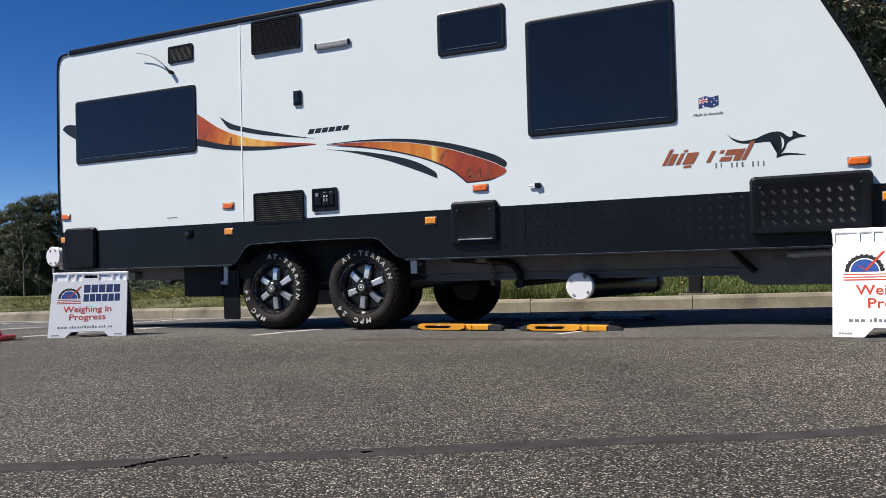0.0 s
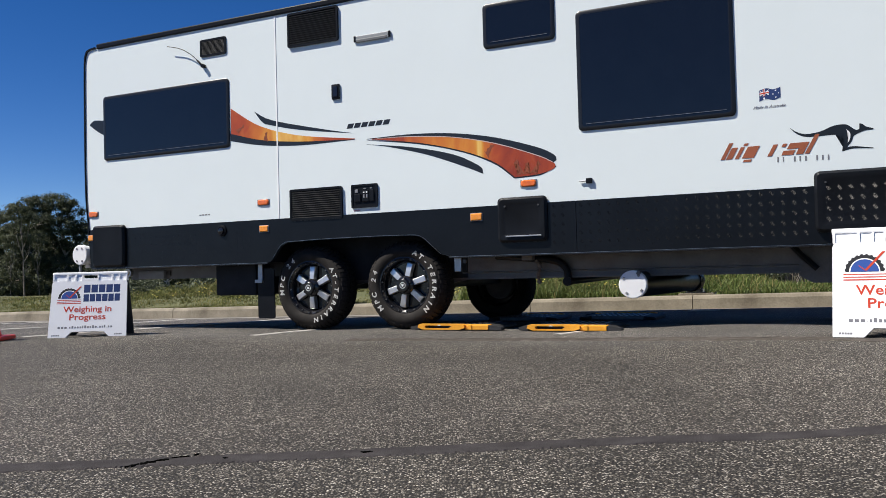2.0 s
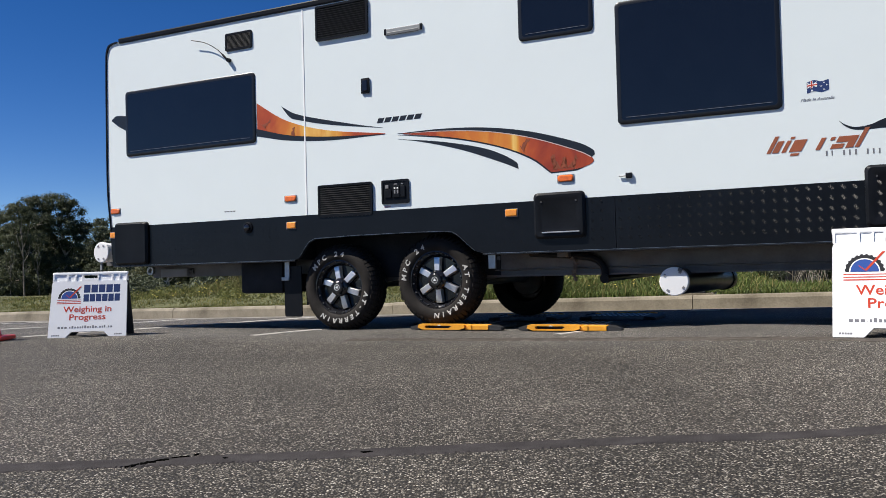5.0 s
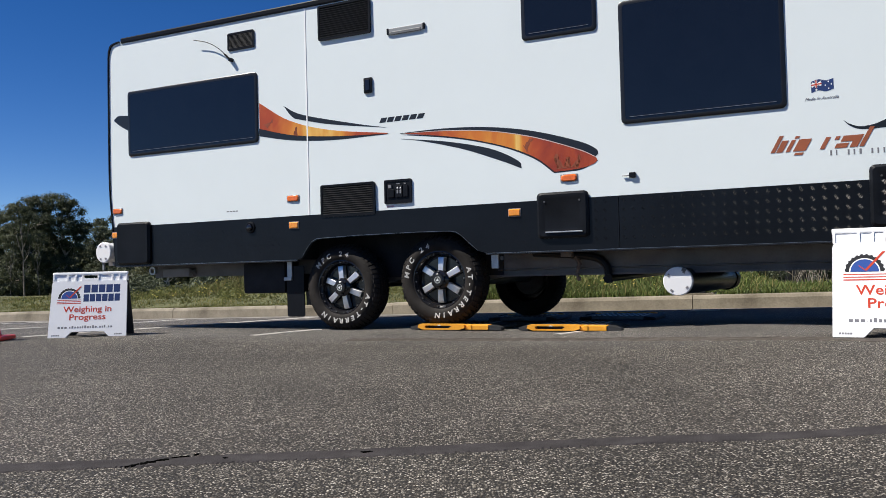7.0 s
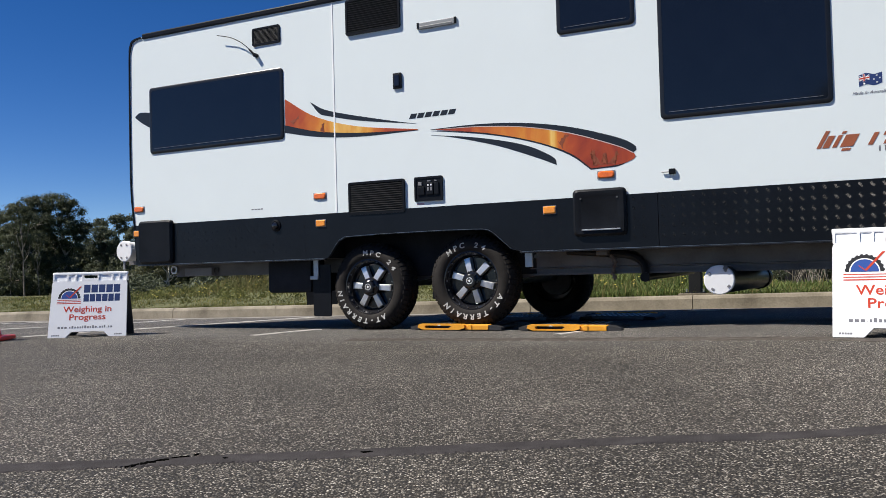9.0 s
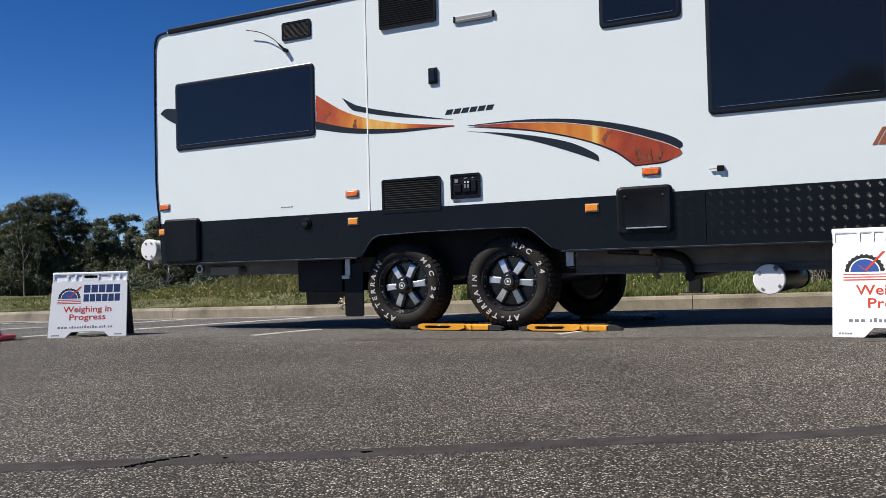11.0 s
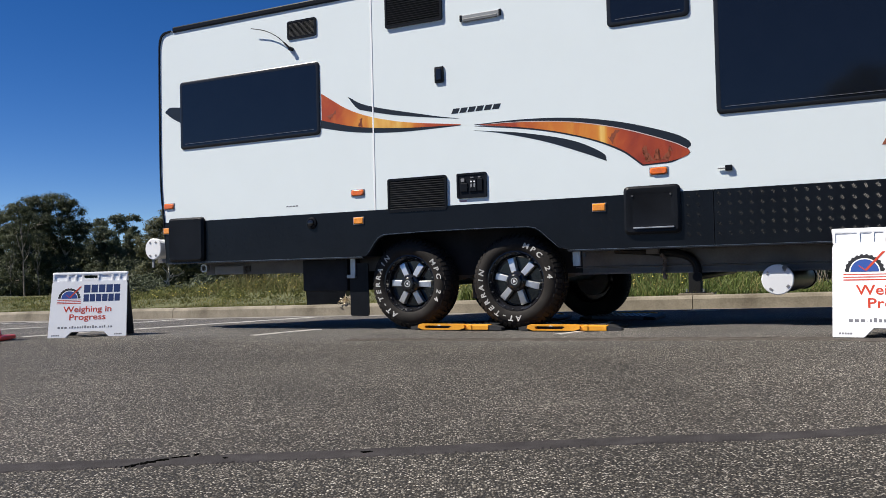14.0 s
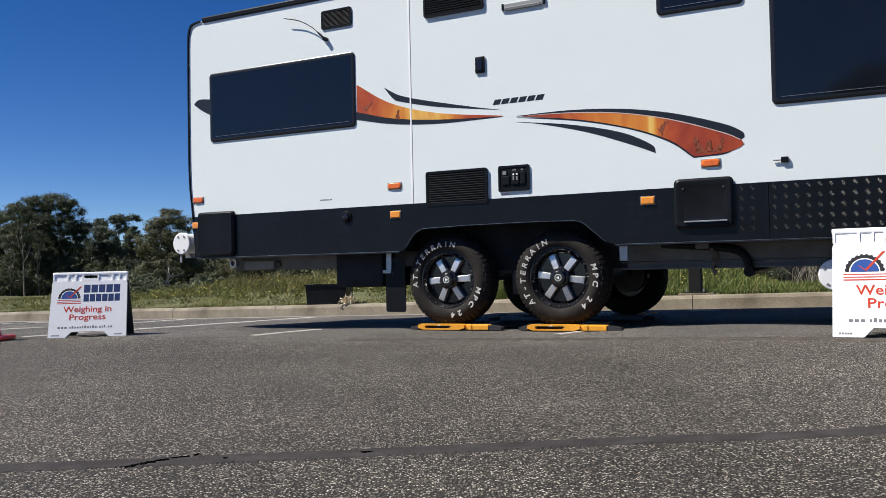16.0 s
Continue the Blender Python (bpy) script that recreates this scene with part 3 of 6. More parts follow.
def build_body():
    upper = [(p if p[1] > SKIRT_TOP else (5.055, SKIRT_TOP)) for p in NOSE] + [(p if p[1] > SKIRT_TOP else (-2.66, SKIRT_TOP)) for p in TAIL]
    for name, y0, y1 in (("side_wall", 0.0, 0.03), ("side_wall", WIDTH - 0.03, WIDTH)):
        part(name, prism(bmesh.new(), upper, y0, y1), WHITE, caravan, "smooth white wall panel")
    # skin over roof, nose and tail between the side walls
    skin = NOSE[1:] + TAIL[:-1]
    bm = bmesh.new()
    inner = [(x * 0.99 + 0.012, z - 0.02 if z > 2.5 else z) for x, z in skin]
    rows = [[bm.verts.new((x, y, z)) for x, z in pts] for pts, y in ((skin, 0.03), (skin, WIDTH - 0.03), (inner, WIDTH - 0.03), (inner, 0.03))]
    for a, b in zip(rows, rows[1:] + rows[:1]):
        for i in range(len(skin) - 1):
            bm.faces.new((a[i], a[i + 1], b[i + 1], b[i]))
    part("roof", bm, WHITE, caravan, "white roof, nose and tail skin", smooth=True, angle=50)
    bm = bmesh.new()
    for x0, x1, y in ((-2.60, -0.44, 0.06), (-0.438, 1.408, 0.362), (1.41, 5.0, 0.06)):
        box(bm, x0, x1, y, WIDTH - y, 0.60, 0.66)
    part("underfloor", bm, CHASSIS, caravan, "dark underfloor panel")
    # black edge mouldings on both sides, tail and nose
    for y0, y1 in ((-0.012, 0.035), (WIDTH - 0.035, WIDTH + 0.012)):
        bm = bmesh.new()
        t = glide(TAIL, 4)
        o = [(x - 0.006, z + (0.004 if z > 2.7 else 0)) for x, z in t]
        i = [(x + (0.006 if z < 2.7 else 0.009), z - (0.009 if z > 2.7 else 0)) for x, z in t]
        prism(bm, o + i[::-1], y0, y1)
        part("tail_moulding", bm, BLACK, caravan, "black edge moulding")
        bm = bmesh.new()
        t = NOSE
        o = [(x + 0.014, z + 0.007) for x, z in t]
        i = [(x - 0.008, z - 0.006) for x, z in t]
        prism(bm, o + i[::-1], y0, y1)
        part("nose_moulding", bm, BLACK, caravan, "black edge moulding")
    # roof rail with awning channel
    for y0, y1 in ((-0.014, 0.05), (WIDTH - 0.05, WIDTH + 0.014)):
        bm = bmesh.new()
        box(bm, -2.50, 4.24, y0, y1, 2.815, 2.868, 0.012)
        part("roof_rail", bm, BLACK, caravan, "black roof edge rail")
    bm = bmesh.new()
    box(bm, -0.287, -0.273, -0.0035, 0.0, SKIRT_TOP, 2.815, 0.002)
    part("seam_strip", bm, WHITE_TRIM, caravan, "raised white joint strip")
    # far and end lower panels
    bm = bmesh.new()
    box(bm, -2.62, 5.04, WIDTH - 0.02, WIDTH + 0.005, 0.60, SKIRT_TOP)
    part("skirt", bm, BLACK_SHEET, caravan)
    bm = bmesh.new()
    box(bm, -2.65, -2.62, 0.02, WIDTH - 0.02, 0.60, 1.0)
    part("tail_panel", bm, BLACK_SHEET, caravan)
    bm = bmesh.new()
    box(bm, 5.03, 5.06, 0.02, WIDTH - 0.02, 0.60, 1.2)
    part("nose_panel", bm, BLACK_SHEET, caravan)


def arch_line(off=0.0):
    """The wheel arch cut in the skirt, from tail to nose."""
    p = [(-0.46 + off, SKIRT_BOTTOM - 0.003), (-0.375 + off, 0.604), (-0.34 + off, 0.635), (-0.285 + off, 0.710 - off * 0.5), (-0.250 + off, 0.748 - off * 0.7), (-0.19 + off * 0.5, 0.775 - off), (0.2, 0.786 - off), (0.8, 0.789 - off),
         (1.09 - off * 0.5, 0.784 - off), (1.145 - off * 0.6, 0.773 - off * 0.8), (1.19 - off, 0.745 - off * 0.5), (1.27 - off, 0.672), (1.33 - off, 0.620), (1.40 - off, 0.602), (1.46 - off, SKIRT_BOTTOM - 0.003)]
    return p


def build_skirt():
    y0, y1 = -0.012, 0.012
    # three sheets with a joint at x = 2.46
    arch = arch_line()
    for x0, x1, cut in ((-2.63, -0.46, None), (-0.46, 1.46, arch), (1.46, 2.459, None), (2.463, 5.05, None)):
        bm = bmesh.new()
        lower = arch if cut else [(x0, SKIRT_BOTTOM), (x1, SKIRT_BOTTOM)]
        prism(bm, lower + [(x1, SKIRT_TOP), (x0, SKIRT_TOP)], y0, y1)
        part("skirt", bm, BLACK_SHEET, caravan, "black chequer-plate skirt panel")
    bm = bmesh.new()
    prism(bm, arch_line(0.0) + arch_line(0.004)[::-1], -0.020, 0.012)
    part("arch_trim", bm, TRIM, caravan, "black wheel arch edging")
    bm = bmesh.new()
    box(bm, -2.60, -0.40, -0.024, 0.02, SKIRT_BOTTOM - 0.012, SKIRT_BOTTOM + 0.002, 0.004)
    part("sill_edge", bm, TRIM, caravan)
    bm = bmesh.new()
    box(bm, 1.40, 5.05, -0.024, 0.02, SKIRT_BOTTOM - 0.012, SKIRT_BOTTOM + 0.002, 0.004)
    part("sill_edge", bm, TRIM, caravan)
    # bright strips that put the edge highlight along the arch and the sills
    bm = bmesh.new()
    prism(bm, arch_line(0.0)[2:-2] + [(x, z + 0.0022) for x, z in arch_line(0.0)[2:-2]][::-1], -0.0225, -0.0195)
    part("arch_highlight", bm, EDGE, caravan, "thin bright strip put in for the edge highlight")
    for x0, x1 in ((-2.13, -0.42), (1.42, 5.04)):
        bm = bmesh.new()
        prism(bm, [(x0, SKIRT_BOTTOM), (x1, SKIRT_BOTTOM), (x1, SKIRT_BOTTOM + 0.0024), (x0, SKIRT_BOTTOM + 0.0024)], -0.0255, -0.022)
        part("sill_highlight", bm, EDGE, caravan, "thin bright strip put in for the edge highlight")
    # raised five-bar lozenges of the plate, too many to count
    sets = {True: ([], []), False: ([], [])}

    def bar(cx, cz, a, l, w, y, up, bright):
        verts, faces = sets[bright]
        d, n = (math.cos(a), math.sin(a)), (-math.sin(a), math.cos(a))
        i = len(verts)
        for sx, sw, yy in ((-1, -1, 0), (1, -1, 0), (1, 1, 0), (-1, 1, 0), (-0.75, 0, -up), (0.75, 0, -up)):
            verts.append((cx + d[0] * l * sx / 2 + n[0] * w * sw / 2, y + yy, cz + d[1] * l * sx / 2 + n[1] * w * sw / 2))
        faces.extend([(i, i + 1, i + 5, i + 4), (i + 1, i + 2, i + 5), (i + 2, i + 3, i + 4, i + 5), (i + 3, i, i + 4)])

    # lozenges without a glint are drawn lower, in the sheet's own black
    def field(x0, x1, z0, z1, y, holes=(), px=0.0702, pz=0.0685, up=0.0010):
        for r in range(int(2 * (z1 - z0) / pz) - 1):
            for c in range(int((x1 - x0) / px)):
                x, z = x0 + px * (c + (0.25 if r % 2 else 0.75)), z0 + pz * (r + 1) / 2
                if any(a < x < b and e < z < g for a, b, e, g in holes):
                    continue
                a = radians(38) if r % 2 else radians(-38)
                n = (-math.sin(a), math.cos(a))
                for k in range(-2, 3):
                    bar(x + n[0] * k * 0.0066, z + n[1] * k * 0.0066, a, 0.019, 0.0030, y, up if r % 2 else up * 0.4, bool(r % 2) and up > 0.0009)
    field(1.50, 1.84, 0.605, 0.98, -0.0122, ((1.80, 2.28, 0.66, 1.0),), up=0.0005)
    field(2.27, 2.45, 0.609, 0.99, -0.0122)
    field(2.48, 5.04, 0.609, 0.99, -0.0122, ((4.06, 4.9, 0.6, 1.1),))
    field(-2.10, -0.50, 0.605, 0.98, -0.0122, ((-1.02, -0.80, 0.8, 1.0),), up=0.0005)
    field(4.165, 4.785, 0.690, 1.002, -0.0552, ((4.1, 4.9, 0.6, 0.735),), 0.068, 0.0685)
    for bright, (verts, faces) in sets.items():
        me = bpy.data.meshes.new("tread_pattern")
        me.from_pydata(verts, [], faces)
        me.materials.append(TREAD if bright else BLACK_SHEET)
        ob = new("tread_pattern", me)
        ob.parent = caravan
        tagged(ob, "raised chequer-plate lozenges" if bright else "chequer-plate lozenges lowered and blackened where no glint falls", kind="stuff")


def window(x0, x1, z0, z1, label, r=0.035, depth=0.012, rail=True):
    """Hinged acrylic window: rounded frame, recessed dark pane, stay rails."""
    bm = bmesh.new()
    o, f = rounded(x0, x1, z0, z1, r), rounded(x0 + 0.008, x1 - 0.008, z0 + 0.008, z1 - 0.008, r - 0.006)
    i = rounded(x0 + 0.030, x1 - 0.030, z0 + 0.030, z1 - 0.030, r * 0.7)
    n = len(o)
    rows = [[bm.verts.new((x, y, z)) for x, z in pts] for pts, y in ((o, 0.0), (o, -depth * 0.6), (f, -depth), (i, -depth * 0.9), (i, -0.002))]
    for a, b in zip(rows, rows[1:]):
        for k in range(n):
            j = (k + 1) % n
            bm.faces.new((a[k], a[j], b[j], b[k]))
    fr = part("window", bm, FRAME, caravan, label, smooth=True, angle=40)
    part("pane", prism(bmesh.new(), rounded(x0 + 0.029, x1 - 0.029, z0 + 0.029, z1 - 0.029, r * 0.7), -depth * 0.85, -0.001), GLASS, fr, "dark tinted acrylic pane")
    if rail:
        for zz in (z0 + 0.048,):
            bm = bmesh.new()
            box(bm, x0 + 0.06, x1 - 0.06, -depth * 0.85 - 0.003, -depth * 0.8, zz, zz + 0.0022)
            part("stay_rail", bm, GREY_PLASTIC, fr)
    return fr


def louvre(x0, x1, z0, z1, rows_n, label, depth=0.018):
    """Plastic vent with slats."""
    bm = bmesh.new()
    o, i = rounded(x0, x1, z0, z1, 0.02), rounded(x0 + 0.018, x1 - 0.018, z0 + 0.018, z1 - 0.018, 0.012)
    ring(bm, o, i, -depth, 0.0)
    fr = part("vent", bm, BLACK, caravan, label, smooth=True)
    part("backing", prism(bmesh.new(), i, -0.003, 0.0), BLACK, fr)
    h = (z1 - z0 - 0.04) / rows_n
    bm = bmesh.new()
    v = [bm.verts.new(p) for p in ((x0 + 0.02, -depth + 0.001, 0), (x1 - 0.02, -depth + 0.001, 0), (x1 - 0.02, -0.003, h * 0.75), (x0 + 0.02, -0.003, h * 0.75),
                                   (x0 + 0.02, -depth + 0.001, -h * 0.22), (x1 - 0.02, -depth + 0.001, -h * 0.22))]
    for q in ((0, 1, 2, 3), (4, 5, 1, 0), (4, 0, 3), (5, 2, 1), (4, 3, 2, 5)):
        bm.faces.new([v[k] for k in q])
    slat = part("slat", bm, BLACK, fr)
    slat.matrix_basis = pose(0, 0, z0 + 0.02 + h * 0.3)
    for k in range(1, rows_n):
        again(slat, pose(0, 0, z0 + 0.02 + h * (k + 0.3)))
    return fr


def marker(x, z, w, h, label, round_end=True):
    bm = bmesh.new()
    pts = rounded(x - w / 2, x + w / 2, z - h / 2, z + h / 2, h * (0.42 if round_end else 0.12))
    sm = [(x + (a - x) * 0.86, z + (c - z) * 0.72) for a, c in pts]
    n = len(pts)
    rows = [[bm.verts.new((a, y, c)) for a, c in q] for q, y in ((pts, -0.014 if not round_end else -0.002), (pts, -0.018 if not round_end else -0.007), (sm, -0.025 if not round_end else -0.014))]
    for a, b in zip(rows, rows[1:]):
        for k in range(n):
            j = (k + 1) % n
            bm.faces.new((a[k], a[j], b[j], b[k]))
    bm.faces.new(rows[0])
    bm.faces.new(rows[-1])
    lamp = part("marker_light", bm, AMBER if round_end else AMBER_YELLOW, caravan, label, smooth=True)
    bm = bmesh.new()
    box(bm, x - w / 2 - 0.004, x + w / 2 + 0.004, -0.006 if round_end else -0.017, 0.0, z - h / 2 - 0.004, z + h / 2 + 0.004, 0.002)
    part("base", bm, GREY_PLASTIC, lamp)
    return lamp


def hatch(x0, x1, z0, z1, label, proud=0.045, panel=0.05, recess=0.012, locks=True):
    """Black moulded locker door with a raised rim and recessed panel."""
    bm = bmesh.new()
    o, f = rounded(x0, x1, z0, z1, 0.035), rounded(x0 + 0.018, x1 - 0.018, z0 + 0.018, z1 - 0.018, 0.03)
    i, j2 = rounded(x0 + panel, x1 - panel, z0 + panel, z1 - panel, 0.02), rounded(x0 + panel + 0.012, x1 - panel - 0.012, z0 + panel + 0.012, z1 - panel - 0.012, 0.015)
    n = len(o)
    rows = [[bm.verts.new((x, y, z)) for x, z in pts] for pts, y in ((o, -0.010), (o, -proud * 0.6), (f, -proud), (i, -proud), (j2, -proud + recess))]
    for a, b in zip(rows, rows[1:]):
        for k in range(n):
            j = (k + 1) % n
            bm.faces.new((a[k], a[j], b[j], b[k]))
    bm.faces.new(rows[0])
    bm.faces.new(rows[-1])
    d = part("locker_door", bm, BLACK, caravan, label, smooth=True, angle=30)
    for xx in (x0 + panel * 0.9 + 0.02, x1 - panel * 0.9 - 0.02) if locks else ():
        bm = bmesh.new()
        tube(bm, (xx, -proud - 0.004, z1 - panel - 0.02), (xx, -proud + 0.004, z1 - panel - 0.02), 0.007, seg=8)
        part("lock", bm, STEEL_DULL, d, "small metal lock")
    return d


def decal(name, top, bottom, mat, label, lift=0.0012, cap=None):
    pts = glide(top) + (cap or []) + glide(bottom)[::-1]
    out = []
    for p in pts:
        if not out or (Vector(p) - Vector(out[-1])).length > 0.002:
            out.append(p)
    bm = prism(bmesh.new(), out, -lift, -lift + 0.0008)
    bmesh.ops.triangulate(bm, faces=bm.faces)
    return part(name, bm, mat, caravan, label)


def build_graphics():
    part_l = dict(top=[(-0.80, 2.03), (-0.472, 1.838), (-0.042, 1.712), (0.54, 1.630)], bottom=[(-0.80, 1.795), (-0.451, 1.707), (-0.02, 1.655), (0.52, 1.626)])
    decal("swoosh", [(-0.81, 1.80), (-0.451, 1.712), (-0.02, 1.66), (0.53, 1.628)], [(-0.81, 1.73), (-0.452, 1.66), (-0.021, 1.622), (0.53, 1.622)], DECAL_BLACK, "black foil stripe", 0.0012)
    decal("swoosh", mat=FOIL, label="orange sunset foil swoosh", lift=0.0024, **part_l)
    decal("swoosh", [(-0.531, 1.974), (-0.324, 1.873), (0.219, 1.741), (0.523, 1.678)], [(-0.531, 1.974), (-0.44, 1.868), (-0.35, 1.833), (-0.018, 1.758), (0.523, 1.677)], DECAL_BLACK, "black foil stripe")
    decal("swoosh", [(0.649, 1.617), (1.064, 1.618), (1.454, 1.589), (1.823, 1.521), (2.17, 1.413), (2.30, 1.345), (2.318, 1.305)], [(0.649, 1.614), (1.063, 1.590), (1.453, 1.548), (1.821, 1.465), (2.169, 1.345), (2.29, 1.285)], DECAL_BLACK, "black foil stripe")
    decal("swoosh", [(0.70, 1.612), (1.063, 1.599), (1.453, 1.558), (1.821, 1.475), (2.169, 1.351), (2.268, 1.303)],
          [(0.70, 1.608), (1.161, 1.536), (1.544, 1.437), (1.817, 1.323), (1.98, 1.196)], FOIL, "orange sunset foil swoosh", 0.0024,
          cap=glide([(2.268, 1.303), (2.300, 1.281), (2.307, 1.258), (2.28, 1.234), (2.19, 1.209), (2.08, 1.200), (1.98, 1.196)], 4)[1:-1])
    decal("swoosh", [(0.655, 1.606), (1.161, 1.540), (1.544, 1.441), (1.817, 1.327), (1.984, 1.202)], [(0.655, 1.604), (1.155, 1.526), (1.54, 1.427), (1.81, 1.312), (1.974, 1.187)], DECAL_BLACK, "thin black outline")
    decal("swoosh", [(1.974, 1.200), (2.08, 1.204), (2.19, 1.209), (2.306, 1.259)], [(1.974, 1.187), (2.08, 1.191), (2.194, 1.200), (2.316, 1.256)], DECAL_BLACK, "thin black outline")
    decal("swoosh", [(0.648, 1.571), (1.06, 1.512), (1.449, 1.420), (1.68, 1.308), (1.712, 1.243)], [(0.648, 1.570), (0.857, 1.532), (1.217, 1.436), (1.541, 1.316), (1.712, 1.243)], DECAL_BLACK, "black foil stripe")
    decal("swoosh_edge", [(0.75, 1.611), (1.063, 1.601), (1.453, 1.560), (1.821, 1.477), (2.169, 1.353), (2.29, 1.292)], [(0.75, 1.609), (1.063, 1.596), (1.453, 1.555), (1.821, 1.471), (2.169, 1.347), (2.29, 1.286)],
          PALE_EDGE, "pale thin edge of the foil", 0.0032)
    decal("fin", [(-2.615, 2.062), (-2.55, 2.095), (-2.40, 2.080)], [(-2.615, 2.05), (-2.52, 1.985), (-2.40, 1.925)], DECAL_BLACK, "black foil stripe")
    # small dark animals printed on the foil
    body = [(0.30, 1.0), (0.34, 0.90), (0.40, 1.0), (0.42, 0.86), (0.44, 0.78), (0.38, 0.72), (0.44, 0.60), (0.58, 0.45), (0.68, 0.25), (0.80, 0.10), (1.0, 0.03), (0.98, 0.0), (0.70, 0.02), (0.60, 0.10), (0.56, 0.0), (0.28, 0.0),
            (0.30, 0.05), (0.44, 0.08), (0.36, 0.30), (0.24, 0.32), (0.22, 0.37), (0.33, 0.40), (0.30, 0.60), (0.26, 0.70), (0.14, 0.72), (0.12, 0.77), (0.26, 0.86)]
    for x, z, k, m, turn in ((1.958, 1.215, 0.120, 1, 0), (2.040, 1.228, 0.080, 1, -25), (2.195, 1.213, 0.100, -1, 10), (1.720, 1.395, 0.095, 1, -60), (-0.440, 1.705, 0.075, 1, -30), (-0.66, 1.79, 0.095, -1, 40)):
        ct, st = math.cos(radians(turn)), math.sin(radians(turn))
        pts = [(x + m * k * (ct * (a - 0.4) - st * (b - 0.3) + 0.4), z + k * (st * (a - 0.4) + ct * (b - 0.3) + 0.3)) for a, b in body]
        bm = prism(bmesh.new(), pts if m > 0 else pts[::-1], -0.0034, -0.0026)
        bmesh.ops.triangulate(bm, faces=bm.faces)
        part("foil_animal", bm, FOIL_DARK, caravan, "dark red animal printed on the foil")
    # slanted bars where the model lettering stands
    for k in range(6):
        x = 0.452 + k * 0.071
        bm = prism(bmesh.new(), [(x, 1.722), (x + 0.058, 1.722), (x + 0.078, 1.762), (x + 0.020, 1.762)], -0.0012, -0.0004)
        part("letter_bar", bm, DECAL_BLACK, caravan)
    # rust-coloured slanted bars where the range lettering stands
    for x, w, h0, h1 in ((3.508, 0.026, 1.206, 1.318), (3.543, 0.040, 1.206, 1.284), (3.602, 0.026, 1.206, 1.284), (3.614, 0.026, 1.292, 1.308), (3.648, 0.078, 1.206, 1.284), (3.668, 0.052, 1.180, 1.196),
                         (3.812, 0.028, 1.206, 1.284), (3.872, 0.026, 1.262, 1.284), (3.900, 0.074, 1.206, 1.236), (3.916, 0.074, 1.246, 1.284), (3.990, 0.046, 1.206, 1.284), (4.046, 0.028, 1.206, 1.330)):
        k = (h1 - h0) * 0.55
        x += (h0 - 1.206) * 0.55
        bm = prism(bmesh.new(), [(x, h0), (x + w, h0), (x + w + k, h1), (x + k, h1)], -0.0021, -0.0014)
        part("letter_bar", bm, DECAL_RUST, caravan)
    for k, w in enumerate((0.020, 0.014, 0.0, 0.020, 0.018, 0.024, 0.0, 0.020, 0.018, 0.018)):
        if w:
            x = 3.875 + k * 0.0345
            z = 1.162 - 0.0008 * k
            part("letter_bar", prism(bmesh.new(), [(x, z), (x + w * 0.5, z), (x + w * 0.5, z + 0.034), (x, z + 0.034)], -0.0012, -0.0004), PRINT_GREY, caravan)
    # leaping animal emblem
    top = [(3.961, 1.387), (4.00, 1.358), (4.057, 1.337), (4.142, 1.345), (4.227, 1.376), (4.300, 1.378), (4.345, 1.345), (4.365, 1.336), (4.388, 1.350), (4.376, 1.374), (4.397, 1.372), (4.415, 1.355), (4.460, 1.337)]
    bottom = [(3.961, 1.385), (4.00, 1.345), (4.056, 1.319), (4.141, 1.315), (4.225, 1.317), (4.272, 1.298), (4.289, 1.262), (4.272, 1.205), (4.292, 1.216), (4.330, 1.262), (4.347, 1.300), (4.407, 1.326), (4.460, 1.330)]
    decal("emblem", top, bottom, DECAL_BLACK, "black leaping animal silhouette")
    decal("emblem", [(4.274, 1.220), (4.34, 1.231), (4.456, 1.212)], [(4.274, 1.202), (4.34, 1.216), (4.456, 1.208)], DECAL_BLACK, "black leaping animal silhouette")
    decal("emblem_line", [(4.296, 1.352), (4.322, 1.322), (4.322, 1.282), (4.306, 1.254)], [(4.296, 1.352), (4.313, 1.322), (4.313, 1.282), (4.306, 1.254)], WHITE_TRIM, "white curved line", 0.0024)
    # flag
    fl = part("flag", prism(bmesh.new(), glide([(3.775, 1.645), (3.82, 1.657), (3.865, 1.645), (3.91, 1.655)], 4) + glide([(3.91, 1.585), (3.865, 1.572), (3.82, 1.583), (3.775, 1.570)], 4), -0.0012, -0.0004), NAVY, caravan, "dark blue flag sticker")
    fl.matrix_basis = pose(0, 0, 0.016)
    part("canton_cross", prism(bmesh.new(), [(3.777, 1.612), (3.838, 1.618), (3.838, 1.636), (3.777, 1.630)], -0.0018, -0.001), WHITE_TRIM, fl)
    part("canton_cross", prism(bmesh.new(), [(3.798, 1.603), (3.812, 1.604), (3.812, 1.652), (3.798, 1.650)], -0.0018, -0.001), WHITE_TRIM, fl)
    part("canton_cross", prism(bmesh.new(), [(3.777, 1.617), (3.838, 1.623), (3.838, 1.631), (3.777, 1.625)], -0.0024, -0.0016), RED, fl)
    part("canton_cross", prism(bmesh.new(), [(3.802, 1.604), (3.809, 1.604), (3.809, 1.652), (3.802, 1.651)], -0.0024, -0.0016), RED, fl)
    for a, b in (((3.779, 1.606), (3.836, 1.644)), ((3.779, 1.638), (3.836, 1.612))):
        part("canton_cross", prism(bmesh.new(), [(a[0], a[1] - 0.003), (b[0], b[1] - 0.003), (b[0], b[1] + 0.003), (a[0], a[1] + 0.003)], -0.0015, -0.0007), WHITE_TRIM, fl)
